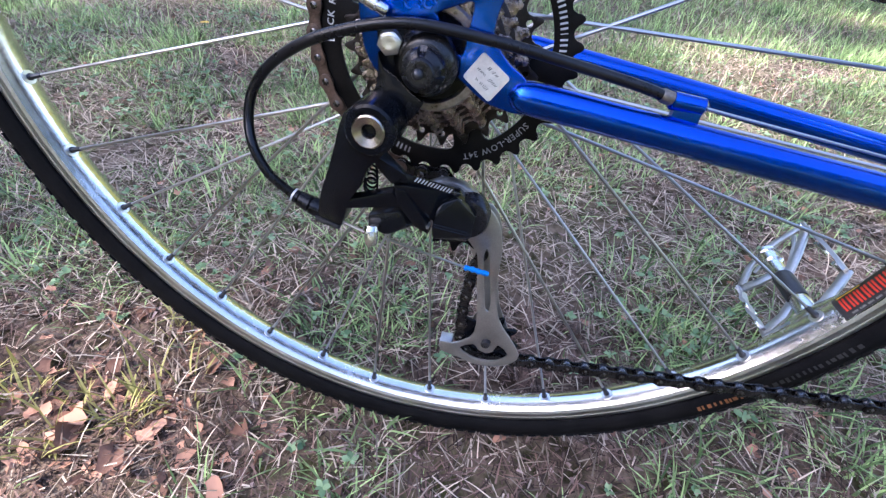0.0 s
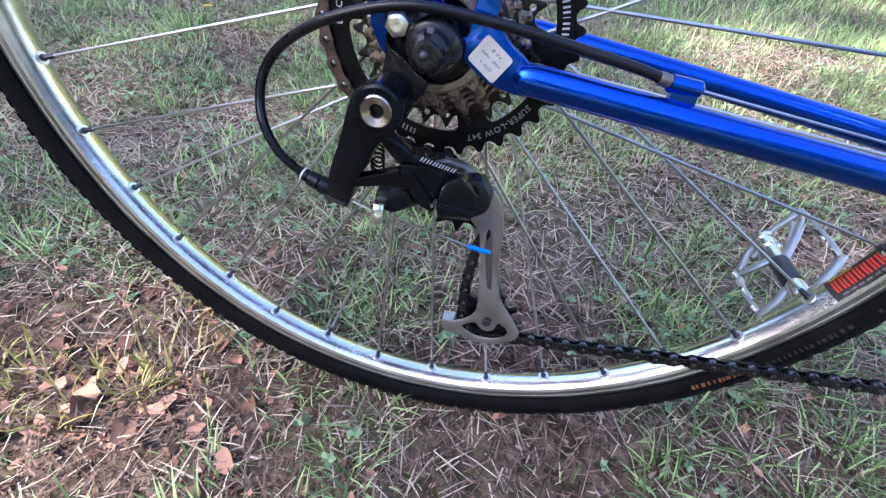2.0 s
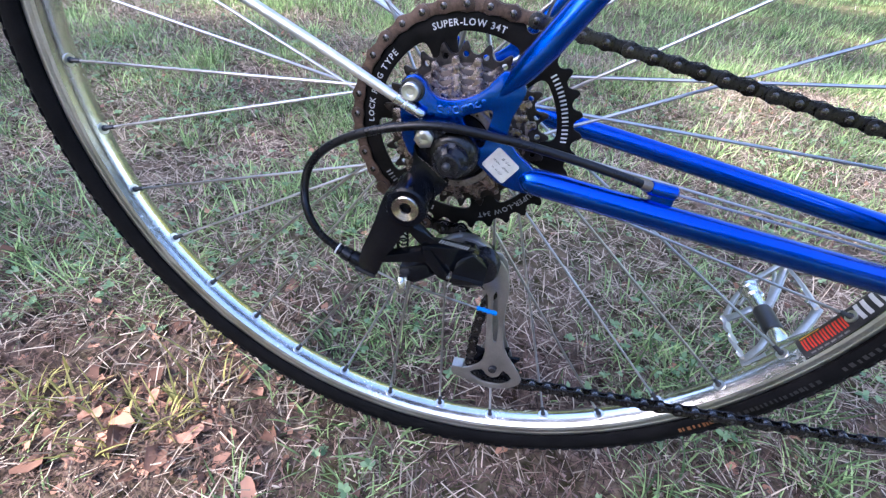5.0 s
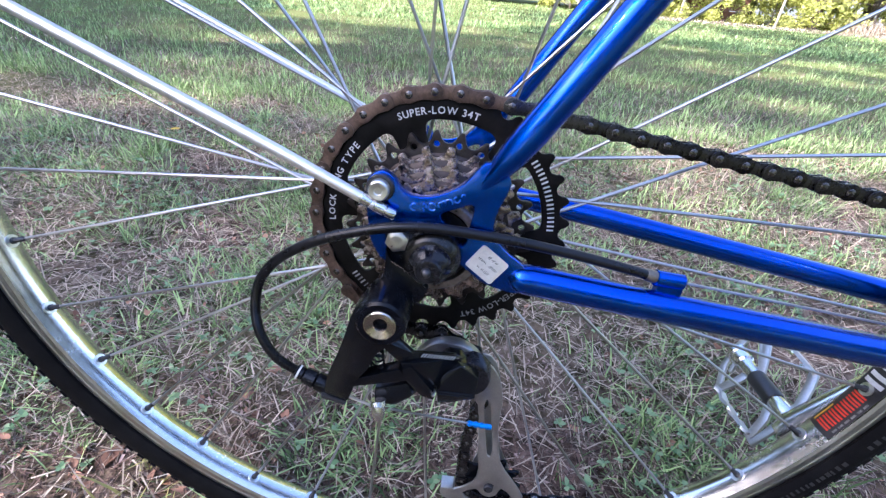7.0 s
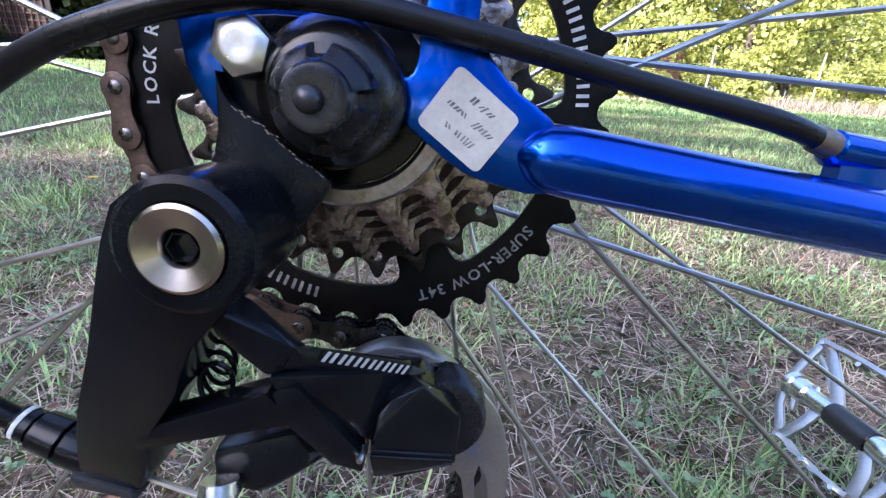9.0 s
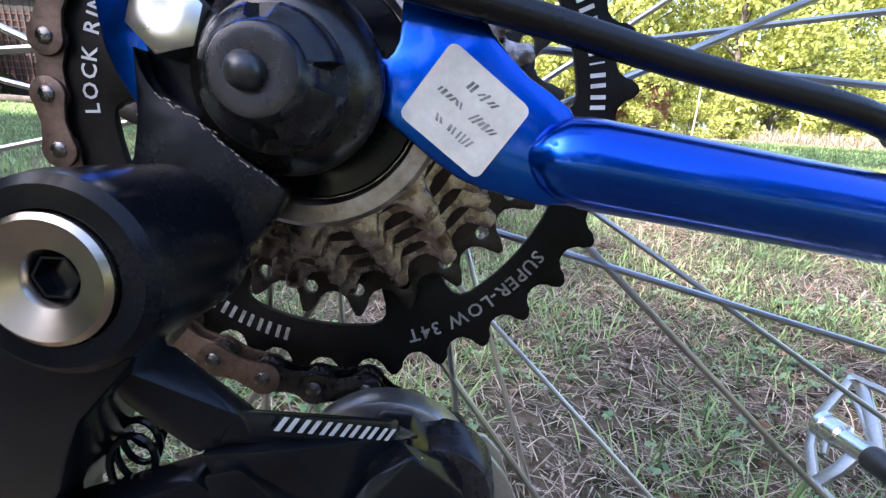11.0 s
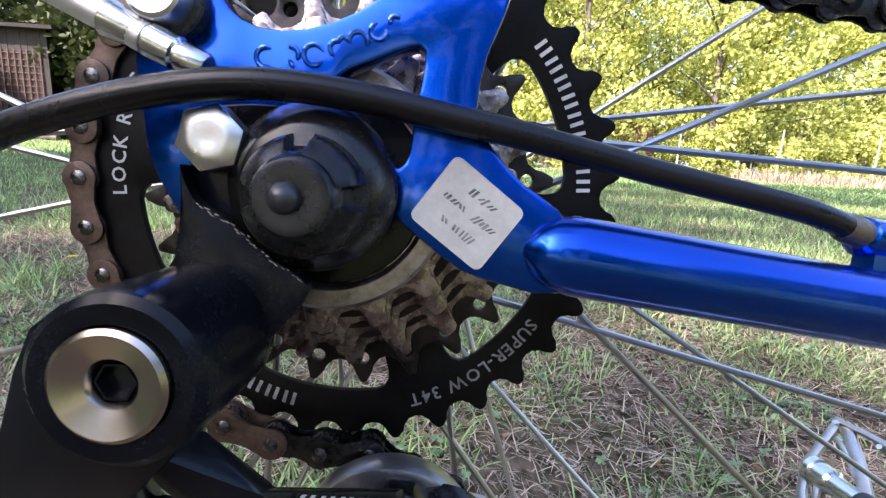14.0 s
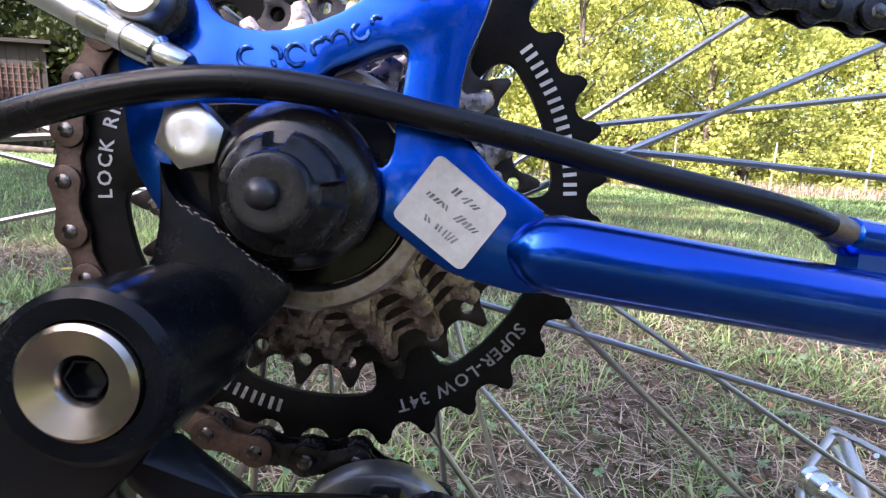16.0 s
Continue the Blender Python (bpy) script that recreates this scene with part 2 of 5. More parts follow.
def gear_outline(teeth, cx=0.0, cz=0.0, pitch=0.0127, turn=0.0, roller=0.0039, tip=0.0040, blunt=False):
    """The toothed edge of a chain sprocket: hollows for the rollers, pointed teeth between them."""
    rp = pitch / (2 * math.sin(math.pi / teeth))
    out = []
    worn = ((-0.5, rp + tip), (-0.40, rp + tip), (-0.345, rp + tip * 0.55), (-0.30, rp - roller * 0.40), (-0.20, rp - roller * 0.86), (0.0, rp - roller), (0.20, rp - roller * 0.86), (0.30, rp - roller * 0.40), (0.345, rp + tip * 0.45), (0.41, rp + tip * 0.9))
    for k in range(teeth):
        a = turn + 2 * math.pi * k / teeth
        for da, r in worn if blunt else ((-0.5, rp + tip), (-0.42, rp + tip * 0.92), (-0.325, rp - 0.0003), (-0.28, rp - roller * 0.48), (-0.15, rp - roller * 0.90), (0.0, rp - roller), (0.15, rp - roller * 0.90), (0.28, rp - roller * 0.48), (0.325, rp - 0.0003), (0.44, rp + tip * 0.8)):
            b = a + da * 2 * math.pi / teeth
            out.append((cx + r * math.sin(b), cz + r * math.cos(b)))
    return out


def box(bm, centre, size, m=None):
    made = bmesh.ops.create_cube(bm, size=1.0)["verts"]
    for v in made:
        v.co = Vector((v.co.x * size[0], v.co.y * size[1], v.co.z * size[2]))
        v.co = (m @ v.co if m else v.co) + Vector(centre)
    return bm


# ---- ground ----
def ground_height(x, y):
    h = float(np.interp(y, [-40, -0.4, 0.0, 1.0, 1.6, 3.2, 8.0, 14.0, 40.0, 400.0], [-0.05, -0.035, 0.0, 0.098, 0.118, 0.125, 0.175, 0.235, 0.36, 2.0]))
    w = max(0.0, 1.0 - abs(x) / 30.0)
    return h + 0.006 * noise.noise((x * 5, y * 5, 0)) + 0.012 * w * noise.noise((x * 1.3, y * 1.3, 4))


def spread(fine, step, reach, grow):
    v, out, s = fine, list(np.arange(0, fine, step)), step
    while v < reach:
        out.append(v)
        s *= grow
        v += s
    return out + [reach]


SOIL, nt, p = nodes_of("lawn_soil")
tc = nt.nodes.new("ShaderNodeTexCoord")
n1, n2, n3 = (nt.nodes.new("ShaderNodeTexNoise") for _ in range(3))
for node, s, det in ((n1, 3.0, 6), (n2, 55.0, 8), (n3, 240.0, 4)):
    node.inputs["Scale"].default_value, node.inputs["Detail"].default_value = s, det
    link(nt, tc.outputs["Object"], node.inputs["Vector"])
ramp = nt.nodes.new("ShaderNodeValToRGB")
ramp.color_ramp.elements[0].position, ramp.color_ramp.elements[0].color = 0.38, (0.022, 0.011, 0.008, 1)
ramp.color_ramp.elements[1].position, ramp.color_ramp.elements[1].color = 0.68, (0.21, 0.14, 0.112, 1)
link(nt, n2.outputs[0], ramp.inputs[0])
green = nt.nodes.new("ShaderNodeMix")
green.data_type = "RGBA"
sep = nt.nodes.new("ShaderNodeVectorMath")
sep.operation = "LENGTH"
link(nt, tc.outputs["Object"], sep.inputs[0])
far = nt.nodes.new("ShaderNodeMapRange")
far.inputs[1].default_value, far.inputs[2].default_value, far.inputs[3].default_value, far.inputs[4].default_value = 0.8, 5.0, -0.35, 0.25
link(nt, sep.outputs["Value"], far.inputs[0])
amount = nt.nodes.new("ShaderNodeMath")
amount.operation, amount.use_clamp = "ADD", True
link(nt, n1.outputs[0], amount.inputs[0])
link(nt, far.outputs[0], amount.inputs[1])
gr = nt.nodes.new("ShaderNodeValToRGB")
gr.color_ramp.elements[0].color, gr.color_ramp.elements[1].color = (0.06, 0.085, 0.02, 1), (0.19, 0.22, 0.06, 1)
link(nt, n3.outputs[0], gr.inputs[0])
link(nt, amount.outputs[0], green.inputs[0])
link(nt, ramp.outputs[0], green.inputs[6])
link(nt, gr.outputs[0], green.inputs[7])
link(nt, green.outputs[2], p.inputs["Base Color"])
p.inputs["Roughness"].default_value = 0.95
p.inputs["Specular IOR Level"].default_value = 0.15
bp = nt.nodes.new("ShaderNodeBump")
bp.inputs["Strength"].default_value, bp.inputs["Distance"].default_value = 0.9, 0.012
link(nt, n2.outputs[0], bp.inputs["Height"])
link(nt, bp.outputs[0], p.inputs["Normal"])

axis_x = spread(1.4, 0.035, 400, 1.18)
axis_x = [-v for v in axis_x[:0:-1]] + axis_x
axis_y = spread(1.6, 0.035, 400, 1.15)
axis_y = [-v for v in spread(0.6, 0.05, 400, 1.4)[:0:-1]] + axis_y
gv = [(x, y, ground_height(x, y)) for y in axis_y for x in axis_x]
nx = len(axis_x)
gf = [(j * nx + i, j * nx + i + 1, (j + 1) * nx + i + 1, (j + 1) * nx + i) for j in range(len(axis_y) - 1) for i in range(nx - 1)]
gm = bpy.data.meshes.new("ground")
gm.from_pydata(gv, [], gf)
gm.polygons.foreach_set("use_smooth", [True] * len(gf))
gm.materials.append(SOIL)
tagged(new("ground", gm), "patchy lawn of bare brown soil, straw and thin grass", "lawn", kind="structure")

# ---- bicycle ----
# Built round its rear hub: x ahead, y to its far side, z up in the plane of the wheel.
bicycle = new("bicycle")
bicycle.matrix_basis = Matrix.Translation(HUB) @ pose(0, 0, 0, LEAN) @ Matrix.Translation((0, 0, -HUB_R))
tagged(bicycle, "blue bicycle with silver rear wheel and black derailleur, standing in grass", "bicycle")
AXLE = Matrix.Translation((0, 0, HUB_R))


def bike_part(name, bm, material, label="", sharp=38):
    ob = part(name, bm, material, bicycle, label, sharp)
    ob.matrix_basis = AXLE
    return ob


def on_rim(angle, r, y):
    """angle: degrees from straight down, towards the front."""
    a = radians(angle)
    return Vector((r * math.sin(a), y, -r * math.cos(a)))


# rear wheel: rim, tyre, spokes, nipples, hub
NIPPLE_R, SPOKE_TURN = 0.3088, -78.23
rim_profile = [(0.3230, -0.0098), (0.3235, -0.0112), (0.3205, -0.0115), (0.3196, -0.0111), (0.3160, -0.0111), (0.3152, -0.0114), (0.3128, -0.0104), (0.3108, -0.0075), (0.3092, -0.0040), (0.3086, 0.0), (0.3092, 0.0040), (0.3108, 0.0075), (0.3128, 0.0104), (0.3152, 0.0114), (0.3160, 0.0111), (0.3196, 0.0111), (0.3205, 0.0115), (0.3235, 0.0112), (0.3230, 0.0098), (0.3180, 0.0090), (0.3160, 0.0), (0.3180, -0.0090)]
wheel = bike_part("rear_wheel", lathe(rim_profile, seg=240, closed=True), RIM, "polished aluminium rim with brushed braking band", sharp=20)

wheel.data.materials.append(RIM_SIDE)
for face in wheel.data.polygons:
    if abs(face.normal.y) > 0.85:
        face.material_index = 1

tyre_profile = []
for k in range(33):
    a = radians(-128 + 256 * k / 32)
    tyre_profile.append((0.3335 + 0.0152 * math.cos(a), 0.0165 * math.sin(a)))
tyre = lathe(tyre_profile, seg=180, closed=True)
for k in range(190):
    for side, tilt, width in ((-1, 58, 0.0046), (1, 58, 0.0046), (-1, 30, 0.0052), (1, 30, 0.0052), (0, 0, 0.006)):
        a, t = 2 * math.pi * (k + (0.5 if abs(tilt) == 30 else 0)) / 190, radians(tilt * side)
        centre = Vector(((0.3335 + 0.0153 * math.cos(t)) * math.sin(a), 0.0166 * math.sin(t), -(0.3335 + 0.0153 * math.cos(t)) * math.cos(a)))
        m = Matrix.Rotation(-a, 3, "Y") @ Matrix.Rotation(t, 3, "X")
        box(tyre, centre, (0.0068, width, 0.0026), m)
part("tyre", tyre, RUBBER, wheel, "black treaded rubber tyre")

sp = tube([(0, 0, 0), (0, 0, 0.5), (0, 0, 1)], 0.00105, 8)
spoke_mesh = mesh_of("spoke", sp, STEEL)
nb = tube([(0, 0, -0.001), (0, 0, 0.002), (0, 0, 0.0022), (0, 0, 0.0095), (0, 0, 0.0105)], [0.0026, 0.0025, 0.0019, 0.0018, 0.0013], 8)
nipple_mesh = mesh_of("nipple", nb, GREY_METAL)
eb = lathe([(0.0024, 0.0), (0.0030, -0.0007), (0.0042, -0.0008), (0.0047, 0.0), (0.0047, 0.0008), (0.0024, 0.0008)], seg=16, closed=True)
bmesh.ops.rotate(eb, verts=eb.verts[:], matrix=Matrix.Rotation(radians(90), 3, "X"))
eyelet_mesh = mesh_of("eyelet", eb, ZINC)
for k in range(36):
    angle = SPOKE_TURN + 10 * k
    near, turn = ((False, -1), (True, 1), (False, 1), (True, -1))[k % 4]
    start = on_rim(angle, NIPPLE_R, -0.0018 if near else 0.0018)
    end = on_rim(angle + 60 * turn, 0.0215, -0.0205 if near else 0.0335)
    d = end - start
    m = Matrix.Translation(start) @ d.to_track_quat("Z", "Y").to_matrix().to_4x4()
    piece("spoke", spoke_mesh, wheel, m @ Matrix.Diagonal((1, 1, d.length, 1)))
    piece("nipple", nipple_mesh, wheel, m)
    inward = on_rim(angle, -1.0, 0.0)
    piece("eyelet", eyelet_mesh, wheel, Matrix.Translation(start) @ inward.to_track_quat("Z", "Y").to_matrix().to_4x4())

hub_profile = [(0.0, -0.030), (0.016, -0.030), (0.0265, -0.0225), (0.0265, -0.0195), (0.018, -0.016), (0.0165, 0.0), (0.018, 0.030), (0.0265, 0.0325), (0.0265, 0.0355), (0.014, 0.040), (0.011, 0.058), (0.0, 0.058)]
part("hub_shell", lathe(hub_profile, seg=40), SILVER, wheel, "silver hub with spoke flanges")
bike_part("axle", lathe([(0.0, -0.0760), (0.0045, -0.0760), (0.0045, 0.080), (0.0, 0.080)], 0.0, 0.0, 20), GREY_METAL)
bike_part("far_axle_nut", lathe([(0.0, 0.078), (0.008, 0.078), (0.0095, 0.076), (0.0095, 0.0705), (0.0, 0.0705)], seg=6), ZINC)

# labels on the rim's inner face and the tyre's side
def rim_strip(a0, a1, y0, y1, lift=0.0003):
    bm = bmesh.new()
    n, rows_ = 14, []
    for i in range(n + 1):
        a = a0 + (a1 - a0) * i / n
        row = []
        for j in range(4):
            y = y0 + (y1 - y0) * j / 3
            r = float(np.interp(-abs(y), [-0.0104, -0.0075, -0.0040, 0.0], [0.3128, 0.3108, 0.3092, 0.3086])) - lift - 0.0002
            row.append(bm.verts.new(on_rim(a, r, y)))
        rows_.append(row)
    for a, b in zip(rows_, rows_[1:]):
        for j in range(3):
            bm.faces.new((a[j], a[j + 1], b[j + 1], b[j]))
    return bm


def side_strip(a0, a1, r0, r1, lift=0.0002):
    """A strip on the tyre's near side wall."""
    bm, ring = bmesh.new(), []
    for i in range(9):
        a = a0 + (a1 - a0) * i / 8
        row = []
        for r in (r0, (r0 + r1) / 2, r1):
            y = -0.0165 * math.sqrt(max(0.0, 1 - ((r - 0.3335) / 0.0152) ** 2)) - lift
            row.append(bm.verts.new(on_rim(a, r, y)))
        ring.append(row)
    for a, b in zip(ring, ring[1:]):
        for j in range(2):
            bm.faces.new((a[j], a[j + 1], b[j + 1], b[j]))
    return bm


part("rim_label", rim_strip(64.0, 90.0, -0.0100, 0.0078), LABEL_BLACK, wheel, "black and red printed rim label")
for k in range(7):
    # red block letters, each a pair of slanted strokes
    for d in (0.0, 0.40):
        part("label_bar", rim_strip(64.7 + 0.92 * k + d, 64.94 + 0.92 * k + d, -0.0066, 0.0030, 0.0005), RED, wheel, "red block letter bar")
part("label_bar", rim_strip(64.6, 67.6, 0.0046, 0.0062, 0.0005), YELLOW, wheel, "thin yellow bar")
for k in range(6):
    part("label_bar", rim_strip(65.0 + 0.95 * k, 65.7 + 0.95 * k, -0.0091, -0.0081, 0.0005), INK, wheel)
for k in range(5):
    for d in (0.0, 1.0):
        part("label_bar", rim_strip(72.6 + 2.3 * k + d, 73.2 + 2.3 * k + d, -0.0078, 0.0050, 0.0005), WHITE, wheel, "white block letter bar")
WORN_PRINT = surface("worn_print", (0.005, 0.005, 0.005), (0.022, 0.021, 0.020), (0.5, 0.7), 0.0, 200, 900)
rp_ = random.Random(12)
for a0, a1, ink in ((43.0, 49.0, ORANGE), (51.0, 63.0, WORN_PRINT), (66.0, 84.0, WORN_PRINT), (-150.0, -136.0, WORN_PRINT)):
    a = a0
    while a < a1:
        w = rp_.uniform(0.25, 0.6)
        part("tyre_marking", side_strip(a, a + w, 0.3287 + rp_.uniform(0, 0.0008), 0.3330 + rp_.uniform(-0.0006, 0.0006)), ink, wheel)
        a += w + rp_.uniform(0.15, 0.5)

# sprockets
def text_bars(text, height):
    """Characters as (bmesh, width) from the built-in font, or None for a space."""
    out = []
    for ch in text:
        if ch == " ":
            out.append((None, height * 0.34))
            continue
        cu = bpy.data.curves.new("glyph", "FONT")
        cu.body, cu.size, cu.resolution_u, cu.offset = ch, height * 1.39, 2, height * 0.02
        ob = new("glyph", cu)
        bpy.context.view_layer.update()
        me = bpy.data.meshes.new_from_object(ob.evaluated_get(bpy.context.evaluated_depsgraph_get()))
        xs = [v.co.x for v in me.vertices]
        x0, x1 = min(xs), max(xs)
        out.append((([(v.co.x - x0, v.co.y) for v in me.vertices], [tuple(p.vertices) for p in me.polygons]), x1 - x0))
        bpy.data.objects.remove(ob)
        bpy.data.curves.remove(cu)
        bpy.data.meshes.remove(me)
    return out


def ring_text(text, height, r, angle, y, plain=False, span=0.0):
    """Writing on a ring in the x-z plane, seen from the near side; angle: degrees clockwise from the top, of its middle; span: the degrees it covers."""
    bm = bmesh.new()
    gap = height * (0.22 if plain else 0.10)
    widths = {"M": 0.92, "I": 0.22, " ": 0.34}
    glyphs = [(None if ch == " " else "bar", height * widths.get(ch, 0.70)) for ch in text] if plain else text_bars(text, height)
    if span:
        gap = (radians(span) * r - sum(w for _, w in glyphs)) / (len(glyphs) - 1)
    total = sum(w + gap for _, w in glyphs) - gap
    s = -total / 2
    for shape, w in glyphs:
        if shape == "bar":
            # two plain upright bars
            e = min(w * 0.5, height * 0.27)
            verts = [(0, 0), (e, 0), (e, height), (0, height), (w - e, 0), (w, 0), (w, height), (w - e, height)]
            faces = [(0, 1, 2, 3), (4, 5, 6, 7)] if w > 2 * e + 1e-6 else [(0, 1, 2, 3)]
        elif shape:
            verts, faces = shape
        if shape:
            vs = []
            a = radians(angle) + (s + w / 2) / r
            for gx, gy in verts:
                u, v = gx - w / 2, r - height / 2 + gy
                vs.append(bm.verts.new((u * math.cos(a) + v * math.sin(a), y, -u * math.sin(a) + v * math.cos(a))))
            for f in faces:
                try:
                    bm.faces.new([vs[i] for i in f])
                except ValueError:
                    pass
        s += w + gap
    return bm


COG_Y = -0.0285
PIN_TURN = radians(-6.29)
outer = gear_outline(34, turn=PIN_TURN, tip=0.0014)
windows = []
for k in range(6):
    a0, a1 = radians(-22 + 60 * k + 9.5), radians(-22 + 60 * k + 50.5)
    arc = [(v * math.sin(a0 + (a1 - a0) * u), v * math.cos(a0 + (a1 - a0) * u)) for u, v in ((0.0, 0.0505), (0.012, 0.0530), (0.05, 0.0548), (0.11, 0.0555), (0.22, 0.0555), (0.33, 0.0555), (0.44, 0.0555), (0.56, 0.0555), (0.67, 0.0555), (0.78, 0.0555), (0.89, 0.0555), (0.95, 0.0548), (0.988, 0.0530), (1.0, 0.0505))]
    b0, b1 = a0 + 0.03, a1 - 0.03
    arc += [(0.030 * math.sin(b1 + (b0 - b1) * i / 5), 0.030 * math.cos(b1 + (b0 - b1) * i / 5)) for i in range(6)]
    windows.append(arc)
big_cog = bike_part("large_sprocket", plate(outer, COG_Y - 0.0011, COG_Y + 0.0011, holes=[*windows, circle(0, 0, 0.018, 30)], bevel=0.0002), COG_BLACK, "black toothed largest sprocket with white print")
for text, angle, span, plain in (("SUPER-LOW 34T", -5, 40, False), ("MMMMMMIMM", 68.5, 38.5, True), ("SUPER-LOW 34T", 143.6, 39.5, False), ("MMMMMMIMM", 213.0, 38.5, True), ("LOCK RING TYPE", 288.0, 45, False)):
    # the print on the lower half is darker
    part("sprocket_print", ring_text(text, 0.0036, 0.0602, angle, COG_Y - 0.0014, plain, span), DIM_PRINT if 100 < angle < 250 else WHITE, big_cog, "white printed lettering")
for i, (teeth, y) in enumerate(((24, -0.0330), (21, -0.0376), (19, -0.0422), (17, -0.0468), (15, -0.0514), (14, -0.0560))):
    rp = 0.0127 / (2 * math.sin(math.pi / teeth))
    holes = [circle(0, 0, 0.015, 24)]
    # the teeth line up in columns; the largest of the small ones is pierced under each tooth
    turn = radians(181.8) if teeth == 24 else radians(159) + math.pi / teeth 
    if teeth == 24:
        holes += [circle(0.0444 * math.sin(turn + math.pi / 12 * (k + 0.5)), 0.0444 * math.cos(turn + math.pi / 12 * (k + 0.5)), 0.0017, 10) for k in range(24)]
    bike_part("sprocket", plate(gear_outline(teeth, turn=turn, tip=0.0026 if teeth == 24 else 0.0016, blunt=teeth != 24), y - 0.0014, y + 0.0011, holes=holes, bevel=0.0005 if teeth == 24 else 0.0009), COG_DARK if teeth == 24 else COG, "dark greasy pierced sprocket" if teeth == 24 else "greasy steel toothed sprocket")
for teeth, y in ((24, -0.0330), (21, -0.0376), (19, -0.0422), (17, -0.0468), (15, -0.0514)):
    # greasy spacer that fills the step up to the next sprocket
    r = 0.0127 / (2 * math.sin(math.pi / teeth)) - (0.0085 if teeth == 24 else 0.0050)
    bike_part("sprocket_spacer", lathe([(0.0, y - 0.0036), (r - 0.0035, y - 0.0036), (r, y - 0.0013), (r, y - 0.0009), (0.0, y - 0.0009)], seg=40), GREASE)
bike_part("freewheel_body", lathe([(0.0, -0.0570), (0.0195, -0.0570), (0.0200, -0.0600), (0.0205, -0.0606), (0.0236, -0.0606), (0.0244, -0.0598), (0.0244, -0.0270), (0.0, -0.0270)], seg=48), FACE_RING, "satin silver freewheel face ring")
# black disc imitates the shadow that claw and washer throw into the ring
bike_part("freewheel_shade", lathe([(0.0, -0.0590), (0.0190, -0.0590), (0.0194, -0.0585), (0.0194, -0.0569), (0.0, -0.0569)], seg=32), BLACK, "black disc standing for the shade inside the freewheel ring")

# frame
drop = rounded([(-32, 26), (-31.5, 33), (-25, 37), (-19, 34), (-16, 29.5), (-11, 26.8), (-3, 27), (6, 30.5), (13, 36), (20, 45), (28, 44), (33, 37), (29, 25), (27.6, 15), (31, 8.5), (37, 2.5), (44, -2), (47, -9), (45, -17.5), (35, -16.5), (26.5, -14), (18.9, -8.8), (12.5, -3.5), (9, 3), (2, 7), (-8, 5), (-16, 0), (-20, -6), (-23.5, -7.5), (-27, -3), (-30, 3.5), (-31, 11), (-32, 19)], 2)
window = rounded([(2.5, 19.0), (9, 22.3), (15.0, 24.9), (17.8, 24.6), (17.4, 19), (16.3, 12), (15.9, 6.8), (14.2, 4.2), (12.0, 5.2), (9.0, 9.8), (5.5, 14)], 2)
for name, y0, y1 in (("dropout", -0.0668, -0.0615), ("far_dropout", 0.0615, 0.0668)):
    d = bike_part(name, plate(scaled(drop), y0, y1, holes=[scaled(window)], bevel=0.0011), BLUE, "blue painted dropout plate")
    if y0 < 0:
        # worn raised maker's stamp: broken loops of low relief under the paint
        for k, (x, z, r, a0, a1) in enumerate(((-9.6, 21.7, 1.7, 60, 300), (-5.4, 22.4, 1.3, -40, 110), (-4.6, 21.2, 0.8, 150, 260), (-1.4, 22.6, 1.8, 20, 330), (2.6, 23.9, 1.3, 60, 250), (3.6, 25.2, 0.7, 0, 200), (6.2, 25.4, 1.6, -30, 200), (9.6, 27.2, 1.4, 100, 380), (12.4, 29.0, 0.9, 30, 220))):
            arc_ = [radians(a0 + (a1 - a0) * q / 9) for q in range(10)]
            stamp = tube([((x + r * math.cos(a)) * 0.001, -0.06675, (z + r * math.sin(a)) * 0.001) for a in arc_], [0.0002] + [0.00052] * 8 + [0.0002], 8)
            part("stamp", stamp, BLUE_GLINT, d, "raised stamped loop under the paint")
for name, s in (("seatstay", -1), ("far_seatstay", 1)):
    bike_part(name, tube([mm(16, s * 64.2, 28), mm(22, s * 64.2, 36), mm(27.5, s * 64.2, 43.5), mm(32, s * 64.1, 49.8), mm(38, s * 64, 58.5), mm(73, s * 63.5, 112.5), mm(130, s * 58, 200), mm(195, s * 45, 300)], [0.0012, 0.0034, 0.0056, 0.0066, 0.0070, 0.0070, 0.0072, 0.0072], 20), BLUE, "blue painted steel tube")
for name, s in (("chainstay", -1), ("far_chainstay", 1)):
    tubebm = tube([mm(37, s * 64, -9.3), mm(40, s * 64, -9.6), mm(43, s * 63.9, -9.9), mm(48, s * 63.7, -10.5), mm(120, s * 60, -19.5), mm(230, s * 52, -34), mm(425, s * 38, -60)], [0.0020, 0.0056, 0.0072, 0.0078, 0.0080, 0.0085, 0.0100], 24)
    bike_part(name, tubebm, BLUE, "blue painted steel tube")

# sticker with pen marks on the dropout
st = [(16.2, -4.3), (24.4, 7.2), (37.6, -2.6), (29.4, -14.0)]
sx = Vector((st[2][0] - st[1][0], st[2][1] - st[1][1])) * 0.001
sz = Vector((st[1][0] - st[0][0], st[1][1] - st[0][1])) * 0.001
sc = Vector((sum(v[0] for v in st), sum(v[1] for v in st))) * 0.00025


def sticker_point(u, v):
    w = sc + sx * u + sz * v
    return (w.x, w.y)


